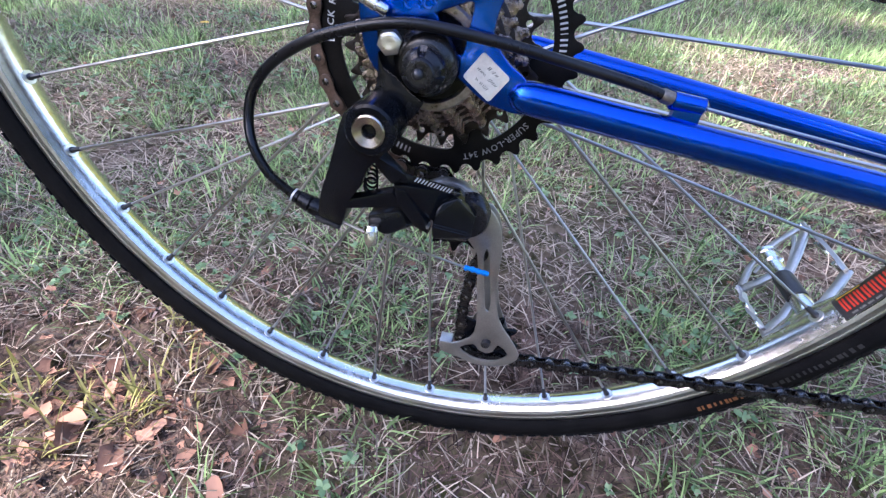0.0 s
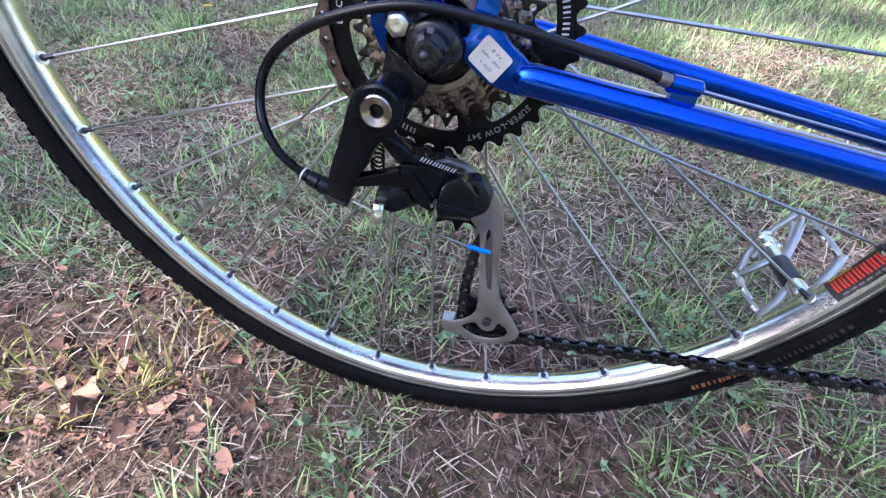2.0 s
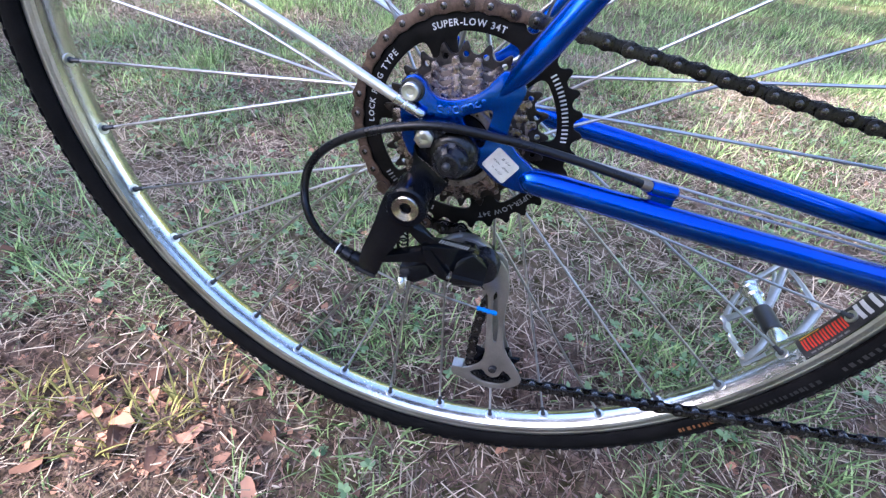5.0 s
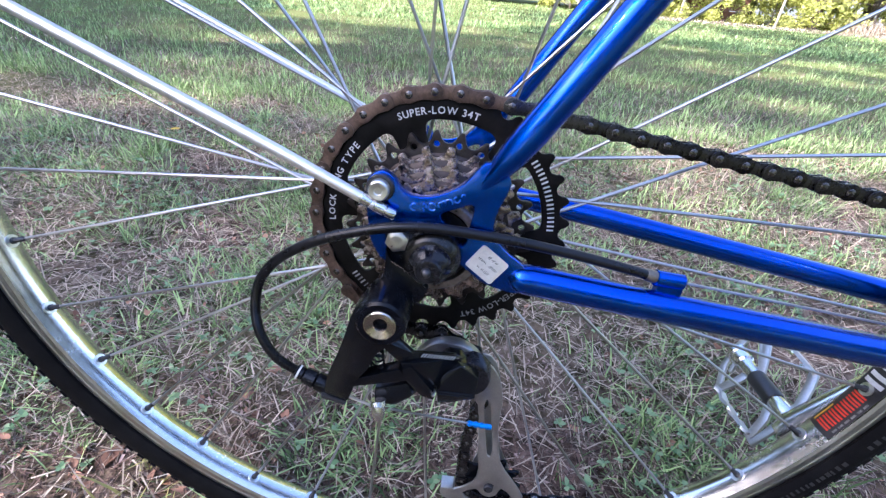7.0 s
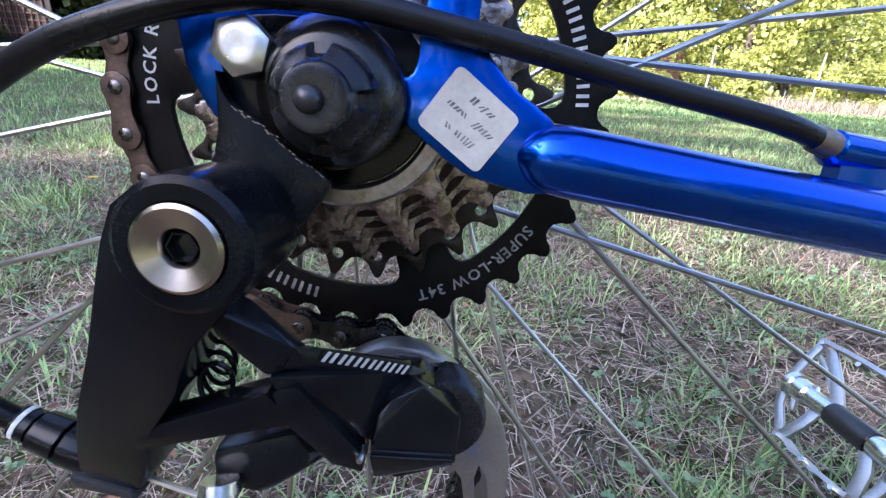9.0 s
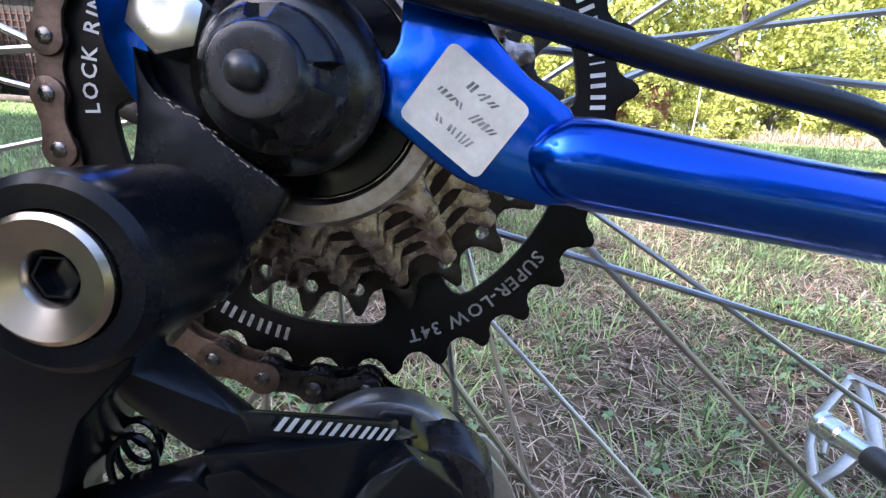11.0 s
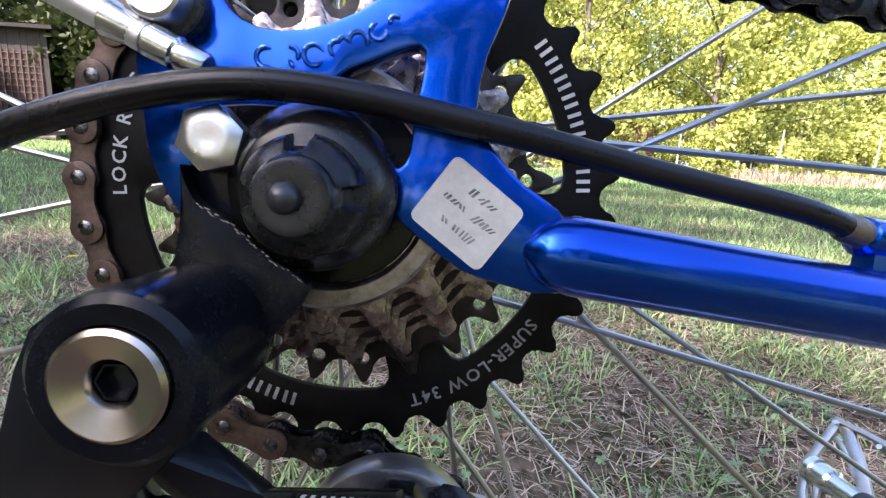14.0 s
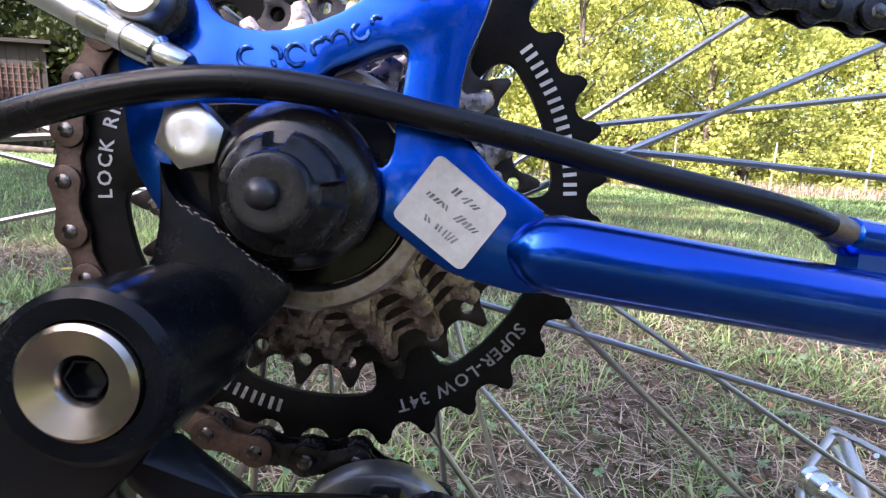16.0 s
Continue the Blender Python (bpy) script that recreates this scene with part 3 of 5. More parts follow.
corner = []
for cu_, cv, a in ((0.5, 0.5, 0), (-0.5, 0.5, 90), (-0.5, -0.5, 180), (0.5, -0.5, 270)):
    for k in range(4):
        t = radians(a + 30 * k)
        corner.append(sticker_point(cu_ - math.copysign(0.09, cu_) + 0.09 * math.cos(t), cv - math.copysign(0.09, cv) + 0.09 * math.sin(t)))
sticker = bike_part("sticker", plate(corner, -0.06725, -0.06705), STICKER, "small off-white paper sticker with faded pen marks")
rnd = random.Random(5)
for row, places in ((0.26, (-0.09, 0.05, 0.17)), (0.02, (-0.30, -0.19, -0.09, 0.12, 0.22, 0.32)), (-0.24, (-0.16, 0.0, 0.11, 0.20))):
    for u0 in places:
        # each unreadable mark is two short bars side by side
        lean = rnd.uniform(-0.02, 0.03)
        for k in range(2):
            h, w = rnd.uniform(0.06, 0.12), rnd.uniform(0.010, 0.018)
            c = u0 - 0.024 + 0.048 * k
            quad = [sticker_point(c + e + a * lean, row + a * h / 2) for a, e in ((-1, w), (-1, -w), (1, -w), (1, w))]
            part("pen_mark", plate(quad, -0.06733, -0.06724), INK, sticker, "faded grey pen stroke")

# cable stop on the stay, housing loop and inner wire
stop = tube([mm(108, -59, -3.6), mm(109, -58.8, -3.9), mm(122.5, -57.6, -5.4), mm(124, -57.4, -5.6)], [0.0030, 0.0041, 0.0041, 0.0026], 16)
box(stop, mm(116.5, -58.5, -10), (0.012, 0.005, 0.007))
bike_part("cable_stop", stop, BLUE, "blue brazed-on cable stop")
loop = smooth_path([mm(105.2, -60.3, -2.4), mm(91.6, -62.6, 1.1), mm(63.2, -63.7, 6.1), mm(27.4, -69.4, 12.2), mm(-8.9, -75.6, 15.4), mm(-42.5, -76.0, 7.5), mm(-68.0, -73.8, -6.0), mm(-82.0, -73.1, -20.7), mm(-85.3, -76.6, -35.1), mm(-81.7, -82.0, -47.8), mm(-74.0, -83.5, -61), mm(-64, -80.3, -72.0)], 10)
bike_part("cable_housing", tube(loop, 0.0025, 14), HOUSING, "black looped cable housing")
bike_part("housing_ferrule", tube([mm(103, -60.6, -1.9), mm(104, -60.4, -2.1), mm(109, -59.0, -3.6)], [0.0027, 0.0031, 0.0031], 14), BRASS, "dull metal end ferrule")
bike_part("gear_wire", tube([mm(122, -57.6, -5.4), mm(240, -46, -22), mm(420, -30, -52)], 0.0007, 8), STEEL, "bare steel gear wire")

# claw hanger, washer, nut and bolt
claw = rounded([(-22.5, 10.5), (-17, 12.5), (-7, 13.2), (3.5, 11.2), (11.2, 5.8), (13.8, -1.3), (12, -7), (4, -11), (-5, -17), (-9, -28), (-16, -36), (-26, -34), (-28, -24), (-21.8, -12), (-20.6, 0)], 3)
hanger = bike_part("hanger_plate", plate(scaled(claw), -0.0703, -0.0670, bevel=0.0009), BLACK, "black derailleur hanger plate")
bike_part("axle_washer", lathe([(0.0, -0.0762), (0.0096, -0.0762), (0.0104, -0.0757), (0.0128, -0.0729), (0.0140, -0.0712), (0.0146, -0.0700), (0.0146, -0.0690), (0.0140, -0.0686), (0.0, -0.0686)], -0.0003, -0.0003, 56), COLLAR, "dark brown-grey satin hanger collar")
arm_plate = rounded([(-20.9, 2.5), (-20.0, -0.5), (-18.2, -3.6), (-14.6, -5.8), (-10.9, -8.2), (-6.2, -12.3), (-1.0, -15.4), (0.0, -18.0), (-4, -24), (-9, -29), (-16, -36), (-26, -34), (-28.0, -24), (-22.0, -13), (-20.8, -3)], 2)
part("hanger_arm", plate(scaled(arm_plate), -0.0738, -0.0701, bevel=0.0007), BLACK, hanger, "proud black arm of the hanger plate")


def lugged_nut(cx, cz, seg=96):
    """A stepped conical nut with four lugs; the notches between them drop to a smaller radius."""
    rows_ = [(0.0098, -0.0758, 0.0098), (0.0099, -0.0772, 0.0099), (0.0097, -0.0782, 0.0078), (0.0094, -0.0798, 0.0071), (0.0086, -0.0812, 0.0068), (0.0070, -0.0826, 0.0066), (0.0063, -0.0831, 0.0063), (0.0060, -0.0842, 0.0060), (0.0055, -0.0849, 0.0055), (0.0046, -0.0851, 0.0046), (0.0028, -0.0848, 0.0028)]
    bm, rings = bmesh.new(), []
    for r, y, low in rows_:
        ring = []
        for k in range(seg):
            a = 2 * math.pi * k / seg
            d = abs((math.degrees(a) + 45 - 2) % 90 - 45)
            q = min(1.0, max(0.0, (d - 9) / 3))
            e = low + (r - low) * q
            ring.append(bm.verts.new((cx + e * math.cos(a), y, cz + e * math.sin(a))))
        rings.append(ring)
    for a, b in zip(rings, rings[1:]):
        for k in range(seg):
            bm.faces.new((a[k], a[(k + 1) % seg], b[(k + 1) % seg], b[k]))
    bm.faces.new(rings[0])
    bm.faces.new(rings[-1])
    return bm


bike_part("axle_nut", lugged_nut(0.0004, -0.0017), PIVOT_DARK, "black stepped axle nut with four lugs", sharp=30)
bike_part("axle_stub", lathe([(0.0, -0.0876), (0.0010, -0.0874), (0.0018, -0.0868), (0.0023, -0.0859), (0.0024, -0.0838), (0.0, -0.0838)], -0.0004, -0.0018, 24), GREY_METAL, "dark rounded axle stub")
hexb = lathe([(0.0, -0.0750), (0.0047, -0.0750), (0.0056, -0.0744), (0.0056, -0.0702), (0.0, -0.0702)], -0.0158, 0.0068, 6, turn=0.25)
bmesh.ops.bevel(hexb, geom=[e for e in hexb.edges if e.calc_face_angle(0) > 0.2], offset=0.00035, segments=2, affect="EDGES", clamp_overlap=True)
lathe([(0.0, -0.07495), (0.0012, -0.0751), (0.0026, -0.0752), (0.0034, -0.07515), (0.0040, -0.0749), (0.0040, -0.0742), (0.0, -0.0742)], -0.0158, 0.0068, 28, hexb)
bike_part("hanger_bolt", hexb, ZINC, "zinc-plated hex bolt")

rw = random.Random(3)
worn_line = smooth_path([mm(-18.0, -73.85, -3.7), mm(-14.6, -73.85, -5.9), mm(-10.9, -73.85, -8.3), mm(-6.2, -73.85, -12.4), mm(-1.2, -73.85, -15.5)], 6)
for k, v in enumerate(worn_line):
    # paint worn to bare metal along the arm's upper edge
    for _ in range(1 + k % 2):
        o = v + mm(rw.uniform(-0.35, 0.35), 0, rw.uniform(-0.35, 0.25))
        d = rw.uniform(0.2, 0.75)
        part("worn_edge", tube([o, o + mm(d * 0.5, -0.03, -d * 0.4), o + mm(d, 0, -d * 0.6)], [0.00005, rw.uniform(0.00006, 0.00016), 0.00005], 5), BRASS, hanger, "bare worn metal fleck")

# stay struts of a carrier, clamped at the eyelets
for name, s in (("carrier_strut", -1), ("far_carrier_strut", 1)):
    y = 71.0 * s
    bike_part(name, tube([mm(-27, y, 22.2), mm(-72, y, 43.2), mm(-187, y, 93.8), mm(-420, y * 0.95, 196)], 0.0026, 16), STRUT, "bright silver carrier strut")
    bike_part("strut_end", tube([mm(-17.5, y, 18.0), mm(-18, y, 18.2), mm(-21.6, y, 19.8), mm(-21.8, y, 19.9), mm(-22.4, y, 20.2), mm(-26.4, y, 22.0), mm(-26.8, y, 22.2), mm(-33, y, 25.0), mm(-33.4, y, 25.2)], [0.0022, 0.0026, 0.0026, 0.0020, 0.0029, 0.0029, 0.0024, 0.0031, 0.0026], 16), SILVER, "stepped silver end of the strut")
    bolt_head = lathe([(0.0, s * 0.0728), (0.0017, s * 0.0728), (0.0022, s * 0.0733), (0.0040, s * 0.0735), (0.0046, s * 0.0731), (0.0048, s * 0.0724), (0.0048, s * 0.0690), (0.0, s * 0.0690)], -0.0252, 0.0295, 28)
    eyelet_bolt = bike_part("eyelet_bolt", bolt_head, ZINC, "zinc-plated eyelet bolt")
    part("washer", lathe([(0.0, s * 0.0694), (0.0060, s * 0.0694), (0.0064, s * 0.0690), (0.0064, s * 0.0667), (0.0, s * 0.0667)], -0.0252, 0.0295, 28), GREY_METAL, eyelet_bolt, "dark grey washer")

# rear derailleur
knuckle = lathe([(0.0, -0.0850), (0.0072, -0.0850), (0.0078, -0.0945), (0.0104, -0.0945), (0.0116, -0.0935), (0.0120, -0.0915), (0.0122, -0.0710), (0.0112, -0.0702), (0.0, -0.0702)], -0.0184, -0.0259, 48)
derailleur = bike_part("rear_derailleur", knuckle, BLACK, "black rear derailleur with silver cage")
pivot = lathe([(0.0, -0.0870), (0.0027, -0.0870), (0.0028, -0.0935), (0.0034, -0.0945), (0.0068, -0.0957), (0.0075, -0.0952), (0.0076, -0.0940), (0.0072, -0.0865), (0.0, -0.0865)], -0.0184, -0.0259, 48)
bolt = part("pivot_bolt", pivot, PIVOT_METAL, derailleur, "silver bolt with a hex socket")
# black lining put into the silver hex socket to imitate its shade
part("socket_shade", lathe([(0.0, -0.0885), (0.0022, -0.0885), (0.0024, -0.0937), (0.00275, -0.0937), (0.00275, -0.0872), (0.0, -0.0872)], -0.0184, -0.0259, 6), DERAILLEUR_BLACK, derailleur, "black lining standing for the shade in the hex socket")
body = rounded([(-30.5, -20), (-35, -34), (-39.5, -48), (-44.8, -62), (-47.6, -74), (-47, -79.0), (-42, -81), (-37.0, -82.6), (-35, -79), (-33, -73), (-31, -66), (-25, -57), (-20.5, -46), (-8, -31), (-12, -22), (-22, -16)], 2)
bracket = plate(scaled(body), -0.0920, -0.0775, bevel=0.0022)
for v in bracket.verts:
    v.co.y += max(0.0, -v.co.z - 0.035) * 0.12
part("bracket_body", bracket, DERAILLEUR_BLACK, derailleur)
part("bracket_foot", hull([(-50, -87.5, -78.5), (-38, -87.2, -82), (-37, -87.2, -84.5), (-49.5, -87.5, -81.5), (-50, -79, -78.5), (-38, -79, -82), (-37, -79, -84.5), (-49.5, -79, -81.5)], 0.0008), GREY_METAL, derailleur)
part("adjuster_barrel", tube([mm(-65.4, -80, -71.6), mm(-64.8, -80, -71.9), mm(-61.4, -80.3, -73.2), mm(-61.2, -80.3, -73.3), mm(-60.4, -80.4, -73.6), mm(-54.9, -80.8, -75.6), mm(-54.4, -80.8, -75.8), mm(-53.7, -80.9, -76.0), mm(-48.9, -81.2, -77.6), mm(-44.4, -81.5, -79)], [0.0030, 0.0036, 0.0036, 0.0030, 0.0043, 0.0047, 0.0036, 0.0050, 0.0050, 0.0035], 10), DERAILLEUR_BLACK, derailleur, "ribbed black barrel adjuster")
part("barrel_band", tube([mm(-64.2, -80.05, -72.1), mm(-63.3, -80.1, -72.5)], 0.0038, 14), WHITE, derailleur, "thin white band")
part("link_tongue", hull([(-18.5, -88.5, -38.5), (-15, -80, -38.5), (-18, -87, -45), (-10.6, -82.6, -55.7), (-9, -76, -55), (-4, -81.5, -49.8), (-4, -77.5, -50.6), (-3, -80.6, -53.8), (-3, -75, -53.8)], 0.0011), DERAILLEUR_BLACK, derailleur)
part("link_ledge", hull([(-6, -82.2, -51.6), (-6, -78.5, -50.2), (-5, -81.2, -49.2), (-7, -82.6, -53.6), (-2, -79.2, -54.6), (-4, -75, -54), (16, -63.6, -61.2), (17.5, -60.5, -62.4), (17.4, -63.6, -65.7), (18, -59, -65.7)], 0.0007), DERAILLEUR_BLACK, derailleur)
part("outer_link", hull([(-10, -83, -55.5), (-10, -74, -55), (-7, -82, -64), (1, -80.5, -56), (16, -61.5, -67), (22, -58, -67), (14, -67, -84), (20, -61, -88), (-2, -78, -70), (-4, -70, -70), (16, -54, -67), (20, -54, -88)], 0.0014), DERAILLEUR_BLACK, derailleur)
part("link_arm", hull([(-34, -88.5, -65.5), (-34, -80, -65.5), (-35.5, -88.5, -71), (-35.5, -80, -71), (-10, -84.5, -58.5), (-10, -76, -58.5), (-4, -81, -68), (-4, -74, -68), (-13, -83.5, -68)], 0.0016), DERAILLEUR_BLACK, derailleur)
part("link_rib", hull([(-9, -85.0, -57.6), (-4, -83.5, -57.0), (4.6, -76.2, -77.0), (8.5, -74.6, -81.0), (8.0, -73.6, -86.5), (1.0, -76.8, -81.5), (-7, -83.5, -66), (-6, -76, -60), (7, -66, -78), (8, -62, -87), (-5, -76, -68)], 0.0010), DERAILLEUR_BLACK, derailleur)
for k in range(6):
    for d, w in ((0.0, 0.95), (1.35, 0.95)):
        q = k * 2.9 + d
        part("maker_mark", bar((-0.6 + q, -78.6 + 0.807 * q, -53.6 - 0.614 * q), (17.6, 14.0, -10.7), (0.45, 0.1, 1.0), w, 2.6, 0.35), WHITE, derailleur, "plain white printed bar")
part("lower_knuckle", hull([(9, -69.5, -71), (13, -68, -66.8), (20, -65.4, -66.4), (31, -57, -78.5), (32.6, -57, -84), (31, -58, -91), (24, -61.5, -96), (15, -66, -95), (9, -69.5, -85), (9, -50, -71), (13, -50, -66.5), (20, -50, -67), (31, -50, -76.5), (33, -50, -84), (31, -50, -91), (24, -50, -96), (15, -50, -95), (9, -50, -85)], 0.0016), DERAILLEUR_BLACK, derailleur)
for k in range(13):
    part("maker_mark", bar((21.6 + 0.70 * k, -66.2 + 0.645 * k, -67.0 - 1.02 * k), (9.8, 8.8, -14.7), (0.5, 0.1, 1.0), 0.62, 1.3, 0.7), WHITE, derailleur, "plain white printed bar")
arch = [(0.014 + 0.0225 * math.cos(radians(a)), -0.088 + 0.0225 * math.sin(radians(a))) for a in range(-12, 196, 8)] + [(-0.004, -0.099), (0.030, -0.100)]
part("cage_head", plate(arch, -0.0490, -0.0415, bevel=0.0014), SATIN_GREY, derailleur, "satin grey rounded cage head")
part("knuckle_cover", hull([(10.8, -72.0, -71.5), (14, -70.8, -67.6), (21.2, -68.2, -64.8), (31.4, -63.6, -76.6), (11.2, -73.6, -74.8), (31.0, -65.4, -81.2), (9.6, -74.4, -81.2), (30.6, -65.9, -88.6), (10.2, -70.4, -90.5), (28, -60.0, -95.5), (14, -55, -67), (31.4, -55, -76), (10, -58, -90), (28, -55, -95)], 0.0008), DERAILLEUR_BLACK, derailleur, "faceted black cover of the lower knuckle")
for z in (0.0, 1.6):
    part("cover_rib", tube([mm(10.0, -74.55, -80.4 + z), mm(20, -70.4, -84.1 + z), mm(29.5, -66.3, -87.5 + z)], [0.0002, 0.0004, 0.0003], 6), DERAILLEUR_BLACK, derailleur)
part("cover_screw", tube([mm(7.6, -76.4, -80.6), mm(7.6, -75.2, -80.6), mm(7.6, -72.0, -80.4)], [0.0007, 0.0011, 0.0011], 10), ZINC, derailleur, "small bright screw")
part("lower_pivot", lathe([(0.0, -0.0585), (0.0095, -0.0585), (0.0116, -0.0580), (0.0126, -0.0566), (0.0130, -0.0480), (0.0, -0.0480)], 0.0262, -0.0825, 48), PIVOT_DARK, derailleur, "dark grey pivot cylinder")
part("inner_link", hull([(-23, -82.5, -75), (-6, -80, -71), (-4, -79, -81), (-13, -81.5, -86.5), (-23, -82.5, -83.5), (-23, -68, -75), (-6, -64, -71), (4, -62, -86), (-13, -66, -90), (-23, -68, -83.5)], 0.0020), DERAILLEUR_BLACK, derailleur)
part("anchor_bolt", tube([mm(-20.2, -85, -79.5), mm(-20, -86, -82.0), mm(-19.9, -86.2, -82.3), mm(-19.6, -87.2, -85), mm(-19.3, -88, -89), mm(-19.2, -88.2, -89.6)], [0.0040, 0.0044, 0.0036, 0.0037, 0.0031, 0.0024], 10), SILVER, derailleur, "silver cable anchor bolt")
coil = [((-24.5 + 3.4 * math.cos(a) + 0.12 * a) * 0.001, -0.0715 - 0.0004 * a, (-56 + 4.6 * math.sin(a) - 0.18 * a) * 0.001) for a in (k * 0.4 for k in range(64))]
part("return_spring", tube(coil, 0.0006, 6), DERAILLEUR_BLACK, derailleur, "small coiled spring")
part("gear_wire", tube([mm(-44, -82, -79.5), mm(-36, -84, -81), mm(-22, -86, -84)], 0.0007, 8), STEEL, derailleur, "bare steel gear wire")
part("gear_wire_tail", tube([mm(-14, -82, -88), mm(8, -71, -101), mm(30, -60.2, -113.6)], 0.0006, 8), STEEL, derailleur)
crimp = [mm(29, -60.6, -113.2), mm(30, -60.2, -113.6), mm(32.5, -59.6, -114.3), mm(34, -59.2, -114.8), mm(36, -58.8, -115.4), mm(37.5, -58.4, -116), mm(39.5, -58, -116.5), mm(41, -57.6, -117), mm(43.5, -57, -117.8)]
part("wire_end_cap", tube(crimp, [0.0013, 0.0019, 0.0013, 0.0020, 0.0013, 0.0020, 0.0014, 0.0019, 0.0016], 10), CAP_BLUE, derailleur, "blue crimped wire end cap")

cage_out = rounded([(35.5, -81.5), (43, -87), (47.5, -97), (50, -112), (50.5, -134), (55.8, -163), (66, -179), (76, -195), (72, -204.5), (59.5, -211.5), (46, -212.8), (34, -209), (20, -205.6), (18, -197), (27, -196), (39, -187), (42, -173), (38, -138), (35, -115), (26, -103), (24, -92)], 2)
slot = rounded([(39.2, -114.5), (42.8, -113.5), (49.2, -154), (47, -159), (44.5, -150)], 2)
cut = rounded([(33, -199.0), (42.5, -192.6), (46.5, -197), (52.5, -199.4), (57.5, -196), (60, -189), (68, -196.5), (61.5, -205), (49.5, -207.3), (41, -205)], 2)
pulley_at = (0.0510, -0.1900)
part("cage_plate", plate(scaled(cage_out), -0.0432, -0.0414, holes=[scaled(slot), scaled(cut), circle(0.0515, -0.1885, 0.0033, 16)], bevel=0.0005), CAGE, derailleur, "silver cage plate with a slot")
back_out = rounded([(34, -84), (44, -90), (49, -110), (50, -134), (56, -163), (64, -180), (68, -195), (58, -205), (44, -204), (36, -190), (41, -172), (37, -138), (24, -108), (20, -95)], 2)
part("cage_plate", plate(scaled(back_out), -0.0312, -0.0296, holes=[circle(0.0510, -0.1900, 0.0033, 16)], bevel=0.0004), CAGE, derailleur)
tab = plate(scaled([(18, -196), (27, -195.5), (28, -199), (19, -205)]), -0.0430, -0.0330, bevel=0.0004)
part("cage_tab", tab, CAGE, derailleur, "folded silver tab")
for (px, pz), turn in ((pulley_at, 0.1), ((0.0190, -0.0960), 0.3)):
    part("jockey_wheel", plate(gear_outline(10, px, pz, turn=turn, tip=0.0028), -0.0374, -0.0350, holes=[circle(px, pz, 0.0030, 12)], bevel=0.0003), BLACK, derailleur, "black toothed jockey wheel")
    part("jockey_bolt", lathe([(0.0, -0.0446), (0.0030, -0.0446), (0.0034, -0.0440), (0.0034, -0.0300), (0.0, -0.0300)], px, pz, 16), GREY_METAL, derailleur)

# chain: over the large sprocket, down through the cage and forward
PITCH = 0.0127
R34 = PITCH / (2 * math.sin(math.pi / 34))


def arc_points(cx, cz, r, a0, a1, n=40):
    """Degrees clockwise from the top."""
    return [(cx + r * math.sin(radians(a0 + (a1 - a0) * k / n)), cz + r * math.cos(radians(a0 + (a1 - a0) * k / n))) for k in range(n + 1)]


def chain_y(x, z):
    if z > -0.05:
        return COG_Y - max(0.0, x) * 0.035
    return -0.0362 - max(0.0, x - 0.07) * 0.022


up_run = arc_points(0, 0, R34, math.degrees(PIN_TURN), 8) + [(0.0096 + 0.43 * k / 30, 0.06815 - 0.1405 * 0.43 * k / 30) for k in range(1, 31)]
wrap = arc_points(0, 0, R34, math.degrees(PIN_TURN), -186, 120)
guide = [(0.0100, -0.0690), (0.0180, -0.0745)] + arc_points(0.0190, -0.0960, 0.0185, 6, 100, 20) + [(0.0390, -0.1120), (0.0335, -0.1350), (0.0312, -0.1600)]
tension = arc_points(pulley_at[0], pulley_at[1], 0.0195, -88, -187, 24)
down_run = wrap + guide + tension + [(tension[-1][0] + 0.40 * k / 30, tension[-1][1] + 0.122 * 0.40 * k / 30) for k in range(1, 31)]


def pins_along(path, count):
    out, i, here = [Vector(path[0])], 0, Vector(path[0])
    while len(out) < count and i < len(path) - 1:
        nxt = Vector(path[i + 1])
        if (nxt - out[-1]).length < PITCH:
            i, here = i + 1, nxt
            continue
        a, b = 0.0, 1.0
        for _ in range(30):
            c = (a + b) / 2
            if (here.lerp(nxt, c) - out[-1]).length < PITCH:
                a = c
            else:
                b = c
        here = here.lerp(nxt, b)
        out.append(here.copy())
    return out


def link_mesh(name, gap, material):
    shape = []
    for cx, s in ((PITCH / 2, 1), (-PITCH / 2, -1)):
        shape += [(cx + s * 0.0042 * math.cos(radians(a)), 0.0042 * math.sin(radians(a)) * s) for a in range(-120, 121, 24)]
        shape.append((0.0, s * 0.0029))
    bm = bmesh.new()
    plate(shape, gap, gap + 0.0010, bevel=0.0002, bm=bm)
    plate(shape, -gap - 0.0010, -gap, bevel=0.0002, bm=bm)
    return mesh_of(name, bm, material)


inner_mesh, outer_mesh = link_mesh("chain_link", 0.0013, CHAIN), link_mesh("chain_link", 0.0024, CHAIN)
inner_rust, outer_rust = link_mesh("chain_link", 0.0013, CHAIN_RUST_SUN), link_mesh("chain_link", 0.0024, CHAIN_RUST_SUN)
pin_b = lathe([(0.0, -0.0040), (0.0014, -0.0040), (0.0019, -0.0037), (0.0019, -0.0022), (0.0039, -0.0013), (0.0039, 0.0013), (0.0019, 0.0022), (0.0019, 0.0037), (0.0, 0.0040)], seg=14)
pin_mesh = mesh_of("chain_pin", pin_b, PIN)
ahead, behind = pins_along(up_run, 35), pins_along(down_run, 75)
pins = ahead[:0:-1] + behind
first = len(ahead) - 1
chain = bike_part("chain", tube([(0.0, -0.0285, -R34), (0.0, -0.0284, -R34)], 0.0005, 6), CHAIN, "worn greasy brown and black bicycle chain")
